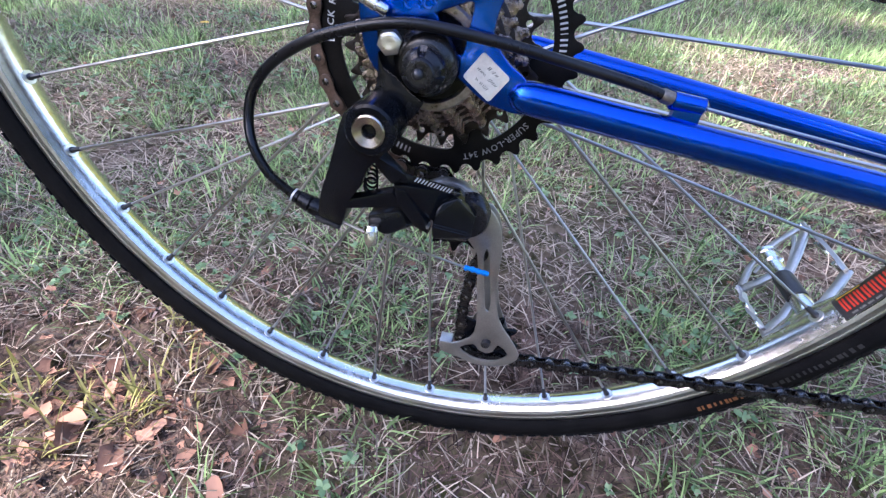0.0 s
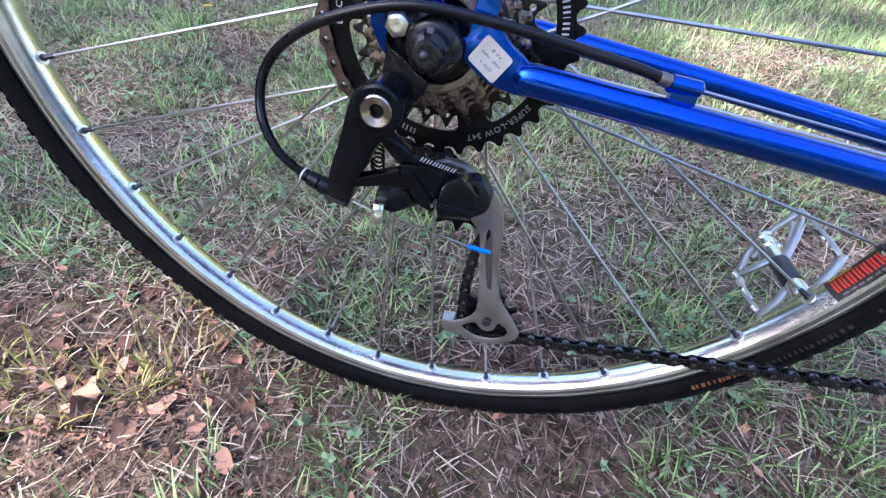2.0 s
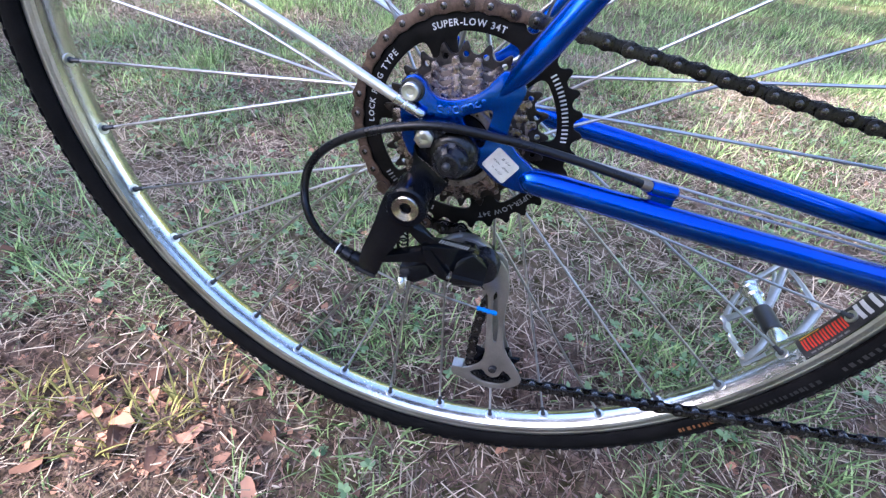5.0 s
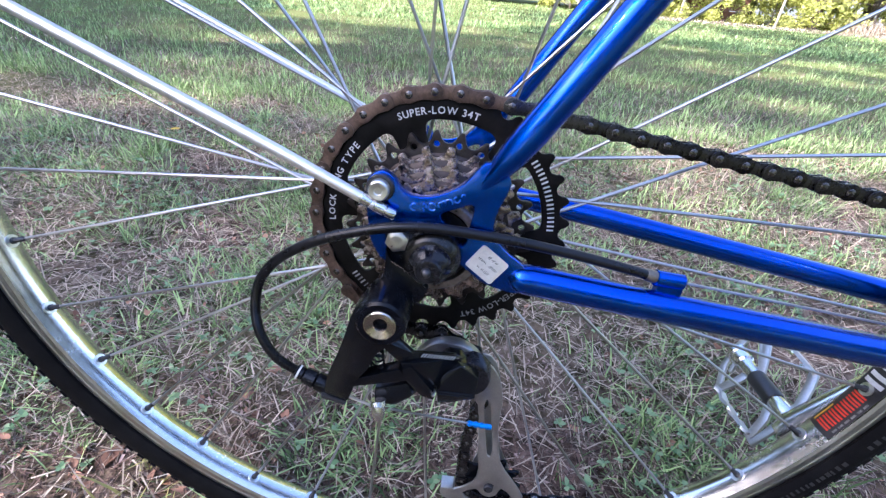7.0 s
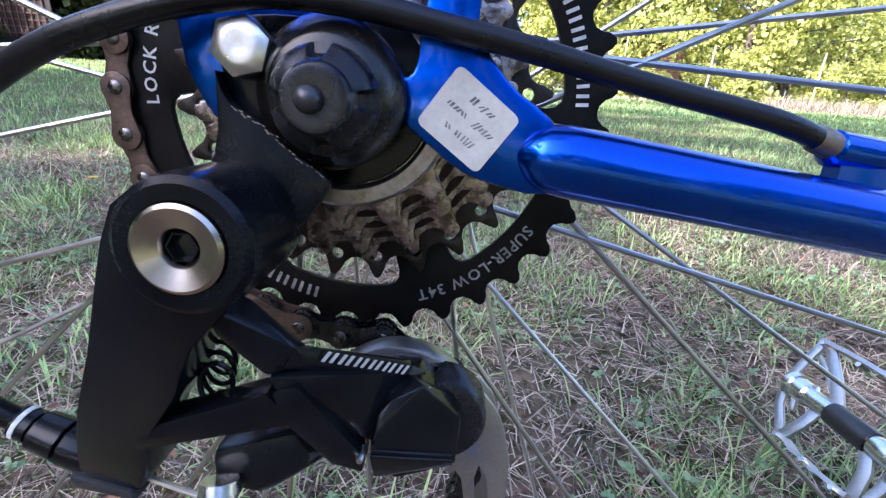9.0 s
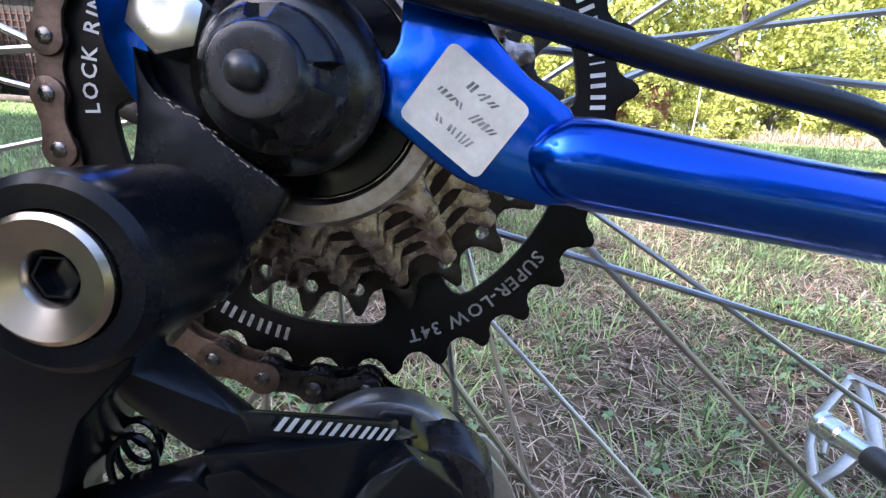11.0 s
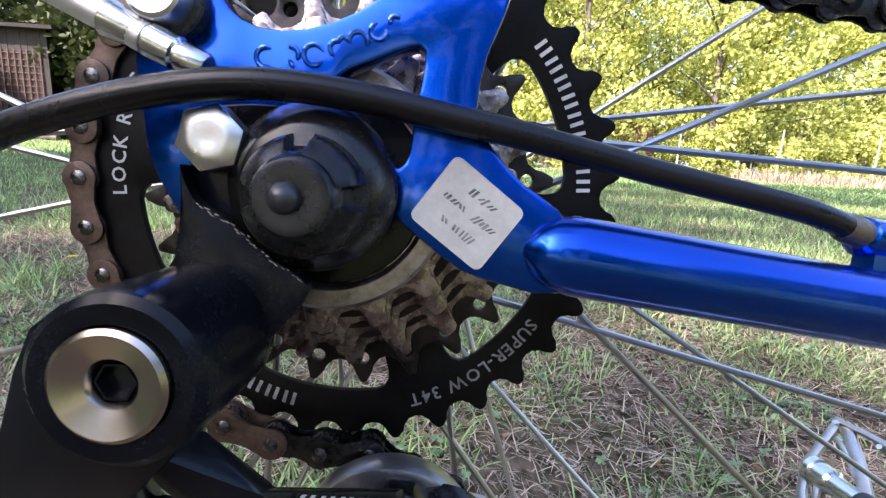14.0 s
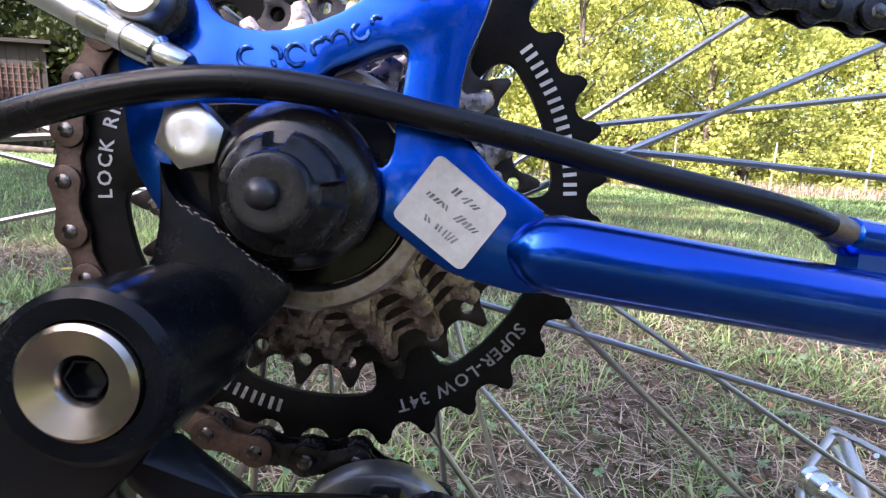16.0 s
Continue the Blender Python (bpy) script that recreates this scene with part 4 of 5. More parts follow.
for i, v in enumerate(pins):
    piece("chain_pin", pin_mesh, chain, Matrix.Translation((v.x, chain_y(v.x, v.y), v.y)))
for i, (a, b) in enumerate(zip(pins, pins[1:])):
    va, vb = Vector((a.x, chain_y(a.x, a.y), a.y)), Vector((b.x, chain_y(b.x, b.y), b.y))
    d = vb - va
    ang = math.atan2(-d.z, d.x)
    # links round the sprocket take the rusty colour brightened for sunlight
    rusty = first - 4 < i < first + 15
    piece("chain_link", ((outer_rust if rusty else outer_mesh) if (i - first) % 2 == 0 else (inner_rust if rusty else inner_mesh)), chain, Matrix.Translation((va + vb) / 2) @ Matrix.Rotation(ang, 4, "Y"))

# left pedal and crank, seen through the wheel
PX, PZ = 0.3270, -0.1960
tilt = math.atan2(0.070, 0.046)
ux, uz = math.cos(tilt), math.sin(tilt)


def pedal_point(along, y, lift=0.0):
    return Vector((PX + along * ux - lift * uz, y, PZ + along * uz + lift * ux))


pedal = bike_part("pedal", lathe([(0.0, 0.070), (0.0075, 0.070), (0.0085, 0.072), (0.0085, 0.092), (0.0078, 0.094), (0.0078, 0.150), (0.0098, 0.152), (0.0098, 0.166), (0.008, 0.168), (0.0, 0.168)], PX, PZ, 24), SILVER, "silver alloy cage pedal with a black sleeve")
part("axle_sleeve", lathe([(0.0, 0.096), (0.0086, 0.096), (0.0090, 0.098), (0.0090, 0.128), (0.0086, 0.130), (0.0, 0.130)], PX, PZ, 24), LABEL_BLACK, pedal, "black axle sleeve")
part("dust_cap", lathe([(0.0, 0.1720), (0.0085, 0.1715), (0.0112, 0.1690), (0.0112, 0.1640), (0.0, 0.1640)], PX, PZ, 24), SILVER, pedal)
def pedal_strut(points, width, name="web", label="slim flat alloy web of the pedal"):
    """A flat strip through (along, y) points in millimetres, lying in the pedal's plane."""
    pts = [Vector(p) * 0.001 for p in points]
    left, right = [], []
    for i, p in enumerate(pts):
        d = (pts[min(i + 1, len(pts) - 1)] - pts[max(i - 1, 0)]).normalized()
        s_ = Vector((-d.y, d.x)) * width * 0.00072
        left.append(tuple(p + s_))
        right.append(tuple(p - s_))
    bm = plate(left + right[::-1], -0.0016, 0.0016, bevel=0.0005)
    for v in bm.verts:
        v.co = pedal_point(v.co.x, v.co.z, v.co.y)
    part(name, bm, PEDAL, pedal, label)


pedal_strut([(-1, 173), (3, 176), (22, 177), (45, 178)], 5.0)
pedal_strut([(6, 130), (22, 147), (38, 167), (42, 174)], 6.0)
pedal_strut([(10, 138), (24, 158), (30, 172)], 2.6)
pedal_strut([(2, 77), (14, 79), (32, 90), (43, 99)], 6.0)
pedal_strut([(1, 175), (-10, 170), (-20, 164), (-37, 145)], 5.0)
pedal_strut([(-4, 138), (-20, 139), (-37, 143)], 6.0)
pedal_strut([(-6, 160), (-18, 153)], 3.0)
pedal_strut([(-3, 98), (-18, 86), (-38, 79)], 6.0)
pedal_strut([(0, 76), (-20, 73), (-40, 72), (-38, 83)], 5.0)
for end, y0, y1 in ((-1, 0.080, 0.146), (1, 0.097, 0.179)):
    # bright end bar with a bowed, toothed edge and small pins
    bm = bmesh.new()
    n, front_v, back_v = 10, [], []
    for off, store in ((0.0, front_v), (0.0032, back_v)):
        for k in range(n + 1):
            y = y0 + (y1 - y0) * k / n
            bow = -0.004 + 0.0022 * math.sin(math.pi * k / n) + (0.0014 if k % 3 == 1 and end < 0 else 0.0) + (0.005 if end > 0 else 0.0)
            h = 0.0048 + (0.0014 if k % 2 else 0.0)
            store.append((bm.verts.new(pedal_point(end * (0.0425 + bow - off), y, h)), bm.verts.new(pedal_point(end * (0.0425 + bow - off), y, -h))))
    for i in range(n):
        for s_ in (front_v, back_v):
            bm.faces.new((s_[i][0], s_[i][1], s_[i + 1][1], s_[i + 1][0]))
        for j in (0, 1):
            bm.faces.new((front_v[i][j], back_v[i][j], back_v[i + 1][j], front_v[i + 1][j]))
    for i in (0, n):
        bm.faces.new((front_v[i][0], front_v[i][1], back_v[i][1], back_v[i][0]))
    part("end_bar", bm, PEDAL, pedal, "bright toothed end bar")
    for k in (0.1, 0.5, 0.92):
        y = y0 + (y1 - y0) * k
        part("grip_pin", tube([pedal_point(end * 0.0395, y, -0.0085), pedal_point(end * 0.0395, y, 0.0090)], 0.0020, 8), SILVER, pedal)
bike_part("crank_arm", tube([mm(318, 66, -208), mm(327, 66, -196), mm(380, 63, -122), mm(425, 58, -60), mm(433, 58, -50)], [0.009, 0.0125, 0.0105, 0.0135, 0.009], 14), SILVER, "silver left crank arm")

# ---- lawn cover ----
def leaf_material(name, low, high, trans=0.35, rough=0.6, power=1.0):
    m, nt, p = nodes_of(name)
    n = nt.nodes
    geo = n.new("ShaderNodeNewGeometry")
    tcx = n.new("ShaderNodeTexCoord")
    ns = n.new("ShaderNodeTexNoise")
    ns.inputs["Scale"].default_value = 2.2
    link(nt, tcx.outputs["Object"], ns.inputs["Vector"])
    mx = n.new("ShaderNodeMix")
    mx.inputs[0].default_value = 0.35
    link(nt, geo.outputs["Random Per Island"], mx.inputs[2])
    link(nt, ns.outputs[0], mx.inputs[3])
    col = n.new("ShaderNodeMix")
    col.data_type = "RGBA"
    col.inputs[6].default_value, col.inputs[7].default_value = (*low, 1), (*high, 1)
    pw = n.new("ShaderNodeMath")
    pw.operation = "POWER"
    pw.inputs[1].default_value = power
    link(nt, mx.outputs[0], pw.inputs[0])
    link(nt, pw.outputs[0], col.inputs[0])
    link(nt, col.outputs[2], p.inputs["Base Color"])
    p.inputs["Roughness"].default_value = rough
    p.inputs["Specular IOR Level"].default_value = 0.25
    if trans:
        t = n.new("ShaderNodeBsdfTranslucent")
        link(nt, col.outputs[2], t.inputs[0])
        ms = n.new("ShaderNodeMixShader")
        ms.inputs[0].default_value = trans
        link(nt, p.outputs[0], ms.inputs[1])
        link(nt, t.outputs[0], ms.inputs[2])
        link(nt, ms.outputs[0], n["Material Output"].inputs[0])
    return m


GRASS = leaf_material("grass_blade", (0.028, 0.066, 0.016), (0.74, 0.98, 0.40), power=1.6)
YELLOWED = leaf_material("yellowed_blade", (0.16, 0.16, 0.04), (0.60, 0.55, 0.20))
DRY = leaf_material("dry_straw", (0.030, 0.020, 0.013), (0.92, 0.76, 0.57), 0.12, 0.8, 1.55)
WEED = leaf_material("weed_leaf", (0.10, 0.20, 0.09), (0.38, 0.52, 0.28))
LITTER = leaf_material("fallen_leaf", (0.05, 0.022, 0.014), (0.68, 0.37, 0.24), 0.1, 0.75, 1.4)
# straw colour darkened to stand for shade on the near ground
SHADED_STRAW = leaf_material("shaded_straw", (0.014, 0.008, 0.006), (0.36, 0.23, 0.17), 0.05, 0.8, 2.0)

gz = np.vectorize(ground_height)
rg = np.random.default_rng(11)


def strips(name, base, heading, length, width, lift, droop, material, label, category, segs=3):
    """Many thin bent blades in one mesh. lift: how steeply they rise (radians); droop: how much they bend over."""
    n = len(base)
    verts = np.zeros((n, 2 * segs + 1, 3))
    d = np.stack([np.cos(heading), np.sin(heading)], 1)
    side = np.stack([-d[:, 1], d[:, 0]], 1)
    p_ = base.copy()
    for s in range(segs + 1):
        w = width * (1 - 0.75 * (s / segs) ** 1.5) * 0.5
        if s < segs:
            verts[:, 2 * s, :2], verts[:, 2 * s + 1, :2] = p_[:, :2] + side * w[:, None], p_[:, :2] - side * w[:, None]
            verts[:, 2 * s, 2] = verts[:, 2 * s + 1, 2] = p_[:, 2]
        else:
            verts[:, 2 * segs] = p_
        ang = lift - droop * (s / segs)
        step = length / segs
        p_ = p_ + np.concatenate([d * (np.cos(ang) * step)[:, None], (np.sin(ang) * step)[:, None]], 1)
    k = 2 * segs + 1
    start = (np.arange(n) * k)[:, None]
    quads = np.concatenate([start + np.array([[2 * s, 2 * s + 1, 2 * s + 3, 2 * s + 2]]) for s in range(segs - 1)], 0)
    tips = start + np.array([[2 * segs - 2, 2 * segs - 1, 2 * segs]])
    me = bpy.data.meshes.new(name)
    nv, nq, ntri = n * k, len(quads), len(tips)
    me.vertices.add(nv)
    me.vertices.foreach_set("co", verts.reshape(-1))
    me.loops.add(nq * 4 + ntri * 3)
    me.loops.foreach_set("vertex_index", np.concatenate([quads.reshape(-1), tips.reshape(-1)]).astype(np.int32))
    me.polygons.add(nq + ntri)
    me.polygons.foreach_set("loop_start", np.concatenate([np.arange(nq) * 4, nq * 4 + np.arange(ntri) * 3]).astype(np.int32))
    me.update(calc_edges=True)
    me.validate()
    me.materials.append(material)
    return tagged(new(name, me), label, category, kind="stuff")


def field(count, x0, x1, y0, y1, scale, keep, power=1.0, bare=True):
    """Random places, thicker where a noise field is high."""
    out = []
    while len(out) < count:
        x, y = rg.uniform(x0, x1), y0 + (y1 - y0) * rg.uniform() ** power
        if bare and math.hypot((x + 0.27) / 0.20, (y + 0.09) / 0.13) < rg.uniform(0.5, 1.3):
            continue
        # fewer blades here, to imitate the shade beside the bicycle
        if bare and y < 0.03 and x > -0.15 and rg.uniform() < 0.5:
            continue
        if noise.noise((x * scale, y * scale, 9.0)) + rg.uniform(-0.45, 0.45) > keep:
            out.append((x, y))
    return np.array(out)


def grow_tufts(name, centres, blades, spread_r, size, width, lift, material, label, category, segs=3):
    n = len(centres)
    c = np.repeat(centres, blades, 0)
    grow = np.repeat(rg.uniform(0.55, 1.25, n), blades)
    off = rg.normal(0, 1, (len(c), 2)) * spread_r
    xy = c + off
    z = gz(xy[:, 0], xy[:, 1]) - 0.002
    heading = np.arctan2(off[:, 1], off[:, 0]) + rg.normal(0, 0.7, len(c))
    length = size * grow * rg.uniform(0.5, 1.2, len(c))
    return strips(name, np.concatenate([xy, z[:, None]], 1), heading, length, width * rg.uniform(0.6, 1.3, len(c)), lift + rg.normal(0, 0.25, len(c)), rg.uniform(0.2, 1.3, len(c)), material, label, category, segs)


grow_tufts("grass_near", field(1300, -1.3, 1.5, -0.30, 1.3, 4.6, 0.27), 20, 0.016, 0.045, 0.0026, 0.95, GRASS, "short uneven green grass in small tufts", "grass")
grow_tufts("grass_fine", field(4200, -1.2, 1.4, -0.30, 1.2, 6.0, 0.06), 6, 0.013, 0.034, 0.0019, 0.8, GRASS, "thin scattered green grass blades", "grass")
grow_tufts("grass_dry_tuft", field(800, -1.2, 1.3, -0.30, 1.3, 4.0, 0.0, 1.0, False), 14, 0.013, 0.045, 0.0018, 0.8, DRY, "dry straw-coloured grass tufts", "grass")
yy = 1.2 + 5.0 * rg.uniform(size=8000) ** 1.6
xx = (rg.uniform(-1, 1, 8000)) * (1.0 + yy * 1.15)
grow_tufts("grass_middle", np.stack([xx, yy], 1), 8, 0.022, 0.055, 0.0032, 1.0, GRASS, "short green lawn grass", "grass", 2)
yy = 1.2 + 4.0 * rg.uniform(size=2000) ** 1.6
xx = (rg.uniform(-1, 1, 2000)) * (1.0 + yy * 1.15)
grow_tufts("grass_dry_middle", np.stack([xx, yy], 1), 8, 0.03, 0.045, 0.0030, 0.6, DRY, "dry straw-coloured grass in the lawn", "grass", 2)
yy = 5.0 + 12.0 * rg.uniform(size=9000) ** 1.2
xx = (rg.uniform(-1, 1, 9000)) * (1.0 + yy * 1.15)
grow_tufts("grass_far", np.stack([xx, yy], 1), 6, 0.06, 0.075, 0.012, 0.9, GRASS, "short green lawn grass in the distance", "grass", 2)

ang, dist = rg.uniform(0, 2 * np.pi, 7000), 0.6 + 6.5 * rg.uniform(size=7000) ** 0.7
around = np.stack([dist * np.cos(ang), dist * np.sin(ang) - 0.3], 1)
around = around[(around[:, 1] < -0.3) | (np.abs(around[:, 0]) > 1.3 + np.maximum(0, around[:, 1]))]
grow_tufts("grass_around", around, 9, 0.03, 0.06, 0.0045, 0.95, GRASS, "short patchy lawn grass", "grass", 2)

# a few yellowed tufts at the sunlit bare patch
grow_tufts("grass_yellow", rg.normal((-0.32, -0.08), (0.11, 0.06), (14, 2)), 13, 0.012, 0.055, 0.0028, 1.1, YELLOWED, "yellow-green grass tufts in the bare patch", "grass")

# straw, needles and fallen leaves lying on the soil
def strewn(n):
    """Places on the near lawn, thinned along the bicycle's near side to imitate shade."""
    xy = np.stack([rg.uniform(-1.8, 2.0, n), -0.75 + 2.75 * rg.uniform(size=n)], 1)
    # fades out towards the edges of the strewn ground
    edge = np.minimum(np.minimum((xy[:, 0] + 1.8) / 0.7, (2.0 - xy[:, 0]) / 0.7), np.minimum((xy[:, 1] + 0.75) / 0.5, (2.0 - xy[:, 1]) / 1.0))
    keep = rg.uniform(size=n) < np.clip(edge, 0.0, 1.0)
    keep &= rg.uniform(size=n) < np.interp(xy[:, 1] + 0.12 * (xy[:, 0] < -0.12), [-0.10, 0.14], [0.22, 1.0])
    keep &= (np.hypot((xy[:, 0] + 0.33) / 0.17, (xy[:, 1] + 0.09) / 0.10) > 1.0) | (rg.uniform(size=n) < 0.4)
    xy = xy[keep]
    return xy, gz(xy[:, 0], xy[:, 1]), len(xy)


xy, z, n = strewn(205000)
z = z + rg.uniform(0.001, 0.012, n)
strips("straw", np.concatenate([xy, z[:, None]], 1), rg.uniform(0, 2 * np.pi, n), rg.uniform(0.008, 0.050, n), rg.uniform(0.0007, 0.0019, n), rg.normal(0.04, 0.22, n), rg.normal(0.1, 0.4, n), DRY, "loose dry straw and needles lying on the soil", "straw", 2)
# darkened straw fills the near strip and stands in for its shade
n = 36000
xy = np.stack([rg.uniform(-0.9, 1.1, n), rg.uniform(-0.32, 0.13, n)], 1)
z = gz(xy[:, 0], xy[:, 1]) + rg.uniform(0.001, 0.008, n)
strips("shaded_straw_strips", np.concatenate([xy, z[:, None]], 1), rg.uniform(0, 2 * np.pi, n), rg.uniform(0.006, 0.034, n), rg.uniform(0.0006, 0.0018, n), rg.normal(0.04, 0.22, n), rg.normal(0.1, 0.4, n), SHADED_STRAW, "brown straw darkened to stand for shade on the soil", "straw", 2)
xy, z, n = strewn(82000)
z = z + rg.uniform(0.0, 0.008, n)
CHAFF = leaf_material("chaff", (0.035, 0.019, 0.014), (0.60, 0.44, 0.37), 0.1, 0.85, 1.5)
strips("chaff", np.concatenate([xy, z[:, None]], 1), rg.uniform(0, 2 * np.pi, n), rg.uniform(0.004, 0.012, n), rg.uniform(0.0015, 0.0045, n), rg.normal(0.1, 0.5, n), rg.normal(0.2, 0.6, n), CHAFF, "crumbled brown leaf chaff lying on the soil", "leaves", 2)


def flat_leaves(name, centres, size, material, label, category, curl=0.35, petals=1, tilt=0.35, rise=0.004, ragged=False):
    verts, faces = [], []
    for cx, cy in centres:
        turn = rg.uniform(0, 2 * np.pi)
        base_z = ground_height(cx, cy) + rise * rg.uniform(0.4, 1.6)
        for k in range(petals):
            a = turn + 2 * np.pi * k / petals + rg.normal(0, 0.15)
            s = size * rg.uniform(0.6, 1.3)
            m = Matrix.Rotation(a, 3, "Z") @ Matrix.Rotation(rg.normal(0, tilt), 3, "X") @ Matrix.Rotation(-abs(rg.normal(0.15, tilt)), 3, "Y")
            b = len(verts)
            c = curl * rg.uniform(0.3, 1.4)
            for u, v in ((0, 0), (0.22, 0.20), (0.55, 0.30), (0.82, 0.18), (1.0, 0), (0.82, -0.18), (0.55, -0.30), (0.22, -0.20)):
                if ragged and u not in (0, 1.0):
                    u, v = u + rg.normal(0, 0.09), v * rg.uniform(0.55, 1.35)
                w = m @ Vector((u * s, v * s * 1.15, (c * v * v * 3 - c * 0.4 * u * u + (rg.normal(0, 0.07) if ragged else 0.0)) * s))
                verts.append((cx + w.x, cy + w.y, base_z + w.z))
            mid = len(verts)
            w = m @ Vector((0.5 * s, 0, -0.1 * c * s))
            verts.append((cx + w.x, cy + w.y, base_z + w.z))
            faces += [(b + i, b + (i + 1) % 8, mid) for i in range(8)]
    me = bpy.data.meshes.new(name)
    me.from_pydata(verts, [], faces)
    me.polygons.foreach_set("use_smooth", [True] * len(faces))
    me.materials.append(material)
    return tagged(new(name, me), label, category, kind="stuff")


litter_at = np.concatenate([field(260, -0.75, -0.12, -0.25, 0.25, 4.0, -0.1, 1.0, False), rg.normal((-0.30, -0.10), (0.08, 0.04), (160, 2)), field(1700, -1.2, 1.3, -0.25, 1.2, 4.0, -0.2, 1.0, False)])
flat_leaves("fallen_leaf_bits", litter_at, 0.0115, LITTER, "brown curled bits of fallen leaves on the soil", "leaves", 0.6, 1, 0.5, 0.004, True)
flat_leaves("fallen_leaves", np.concatenate([field(24, -0.8, -0.14, -0.22, 0.15, 3.0, -0.2, 1.0, False), rg.normal((-0.25, -0.10), (0.06, 0.04), (14, 2))]), 0.026, LITTER, "brown crumpled fallen leaves lying on the soil", "leaves", 0.6, 1, 0.4, 0.005, True)
flat_leaves("clover", field(1500, -1.1, 1.2, -0.25, 1.1, 6.0, 0.16), 0.0075, WEED, "low green clover and weed leaves", "weeds", 0.3, 5, 0.4, 0.014)

# one small yellow flower
flower = new("yellow_flower")
flower.location = (-0.738, 0.808, ground_height(-0.738, 0.808))
tagged(flower, "small yellow wildflower growing in the grass", "flower")
part("stem", tube([(0, 0, -0.004), (0.002, 0, 0.012), (0.001, 0.001, 0.024)], [0.001, 0.0009, 0.0008], 6), WEED, flower)
petal_b = bmesh.new()
for k in range(10):
    a = 2 * math.pi * k / 10
    d, s_ = Vector((math.cos(a), math.sin(a), 0)), Vector((-math.sin(a), math.cos(a), 0))
    o = Vector((0.001, 0.001, 0.024))
    petal_b.faces.new([petal_b.verts.new(o + v) for v in (d * 0.001, d * 0.007 + s_ * 0.0028 + Vector((0, 0, 0.002)), d * 0.012 + Vector((0, 0, 0.001)), d * 0.007 - s_ * 0.0028 + Vector((0, 0, 0.002)))])
part("petals", petal_b, YELLOW, flower, "bright yellow petals")

# ---- trees and the far edge of the lawn ----
BARK = surface("bark", (0.045, 0.034, 0.026), (0.15, 0.12, 0.095), (0.8, 0.95), 0.0, 6, 60, 0.8, 0.01)
FOLIAGE = leaf_material("tree_leaf", (0.075, 0.12, 0.016), (0.86, 0.85, 0.27), 0.5, 0.6, 0.95)
# darkened copy of the leaf colour, with the wood's shade put into it
SHADE_LEAF = leaf_material("shaded_tree_leaf", (0.022, 0.032, 0.010), (0.07, 0.085, 0.022), 0.2)


def crown_mesh(name, clumps, leaves, size, material, seed):
    """clumps: (x, y, z, radius). Leaves are bent diamonds scattered through uneven clumps."""
    r = np.random.default_rng(seed)
    c = np.array(clumps)
    pick = r.choice(len(c), leaves, p=c[:, 3] ** 2 / np.sum(c[:, 3] ** 2))
    d = r.normal(size=(leaves, 3))
    d /= np.linalg.norm(d, axis=1)[:, None]
    pos = c[pick, :3] + d * (c[pick, 3] * r.uniform(0.35, 1.08, leaves) ** 0.6)[:, None]
    f = r.normal(size=(leaves, 3))
    f[:, 2] -= 0.3
    f /= np.linalg.norm(f, axis=1)[:, None]
    g = np.cross(f, r.normal(size=(leaves, 3)))
    g /= np.linalg.norm(g, axis=1)[:, None]
    h = np.cross(f, g)
    s = size * r.uniform(0.6, 1.35, leaves)[:, None]
    v = np.stack([pos, pos + (f * 0.5 + g * 0.34 + h * 0.08) * s, pos + f * s, pos + (f * 0.5 - g * 0.34 + h * 0.08) * s], 1)
    i = np.arange(leaves)[:, None] * 4
    faces = np.concatenate([i + np.array([[0, 1, 2]]), i + np.array([[0, 2, 3]])], 0)
    me = bpy.data.meshes.new(name)
    me.vertices.add(leaves * 4)
    me.vertices.foreach_set("co", v.reshape(-1))
    me.loops.add(len(faces) * 3)
    me.loops.foreach_set("vertex_index", faces.reshape(-1).astype(np.int32))
    me.polygons.add(len(faces))
    me.polygons.foreach_set("loop_start", (np.arange(len(faces)) * 3).astype(np.int32))
    me.update(calc_edges=True)
    me.materials.append(material)
    return me


def make_tree(name, height, reach, leaves, size, material, seed, label, low=0.12, clump_count=48):
    r = random.Random(seed)
    t = new(name)
    tagged(t, label, "tree", "trees along the lawn's edge")
    trunk = tube(smooth_path([(0, 0, -0.2), (0.05, 0, height * 0.25), (-0.08, 0.06, height * 0.55), (0.1, 0, height * 0.9)], 4), [0.035 * height * (1 - 0.85 * k / 12) * 0.6 for k in range(13)], 9)
    clumps = []
    for k in range(clump_count):
        a, q = r.uniform(0, 2 * math.pi), r.uniform(0, 1)
        zc = height * (low + (1 - low) * q)
        rad = reach * (0.45 + 0.75 * math.sin(math.pi * min(1, 0.18 + 0.8 * q))) * r.uniform(0.3, 0.95)
        cpos = (rad * math.cos(a), rad * math.sin(a), zc)
        clumps.append((*cpos, reach * r.uniform(0.14, 0.36)))
        if k % 3 == 0:
            base = (0, 0, max(0.2, zc * 0.72))
            tube([base, ((cpos[0]) * 0.5, cpos[1] * 0.5, (base[2] + zc) / 2 + 0.1), cpos], [0.010 * height * 0.6, 0.006 * height * 0.6, 0.002 * height], 6, trunk)
    part("trunk", trunk, BARK, t, "grey-brown bark")
    cr = new("crown", crown_mesh("crown", clumps, leaves, size, material, seed))
    cr.parent = t
    tagged(cr, "tree leaves, sunlit or shaded in their colour")
    return t


oak = make_tree("tree", 6.5, 2.3, 8200, 0.145, FOLIAGE, 3, "leafy yellow-green tree at the edge of the lawn")
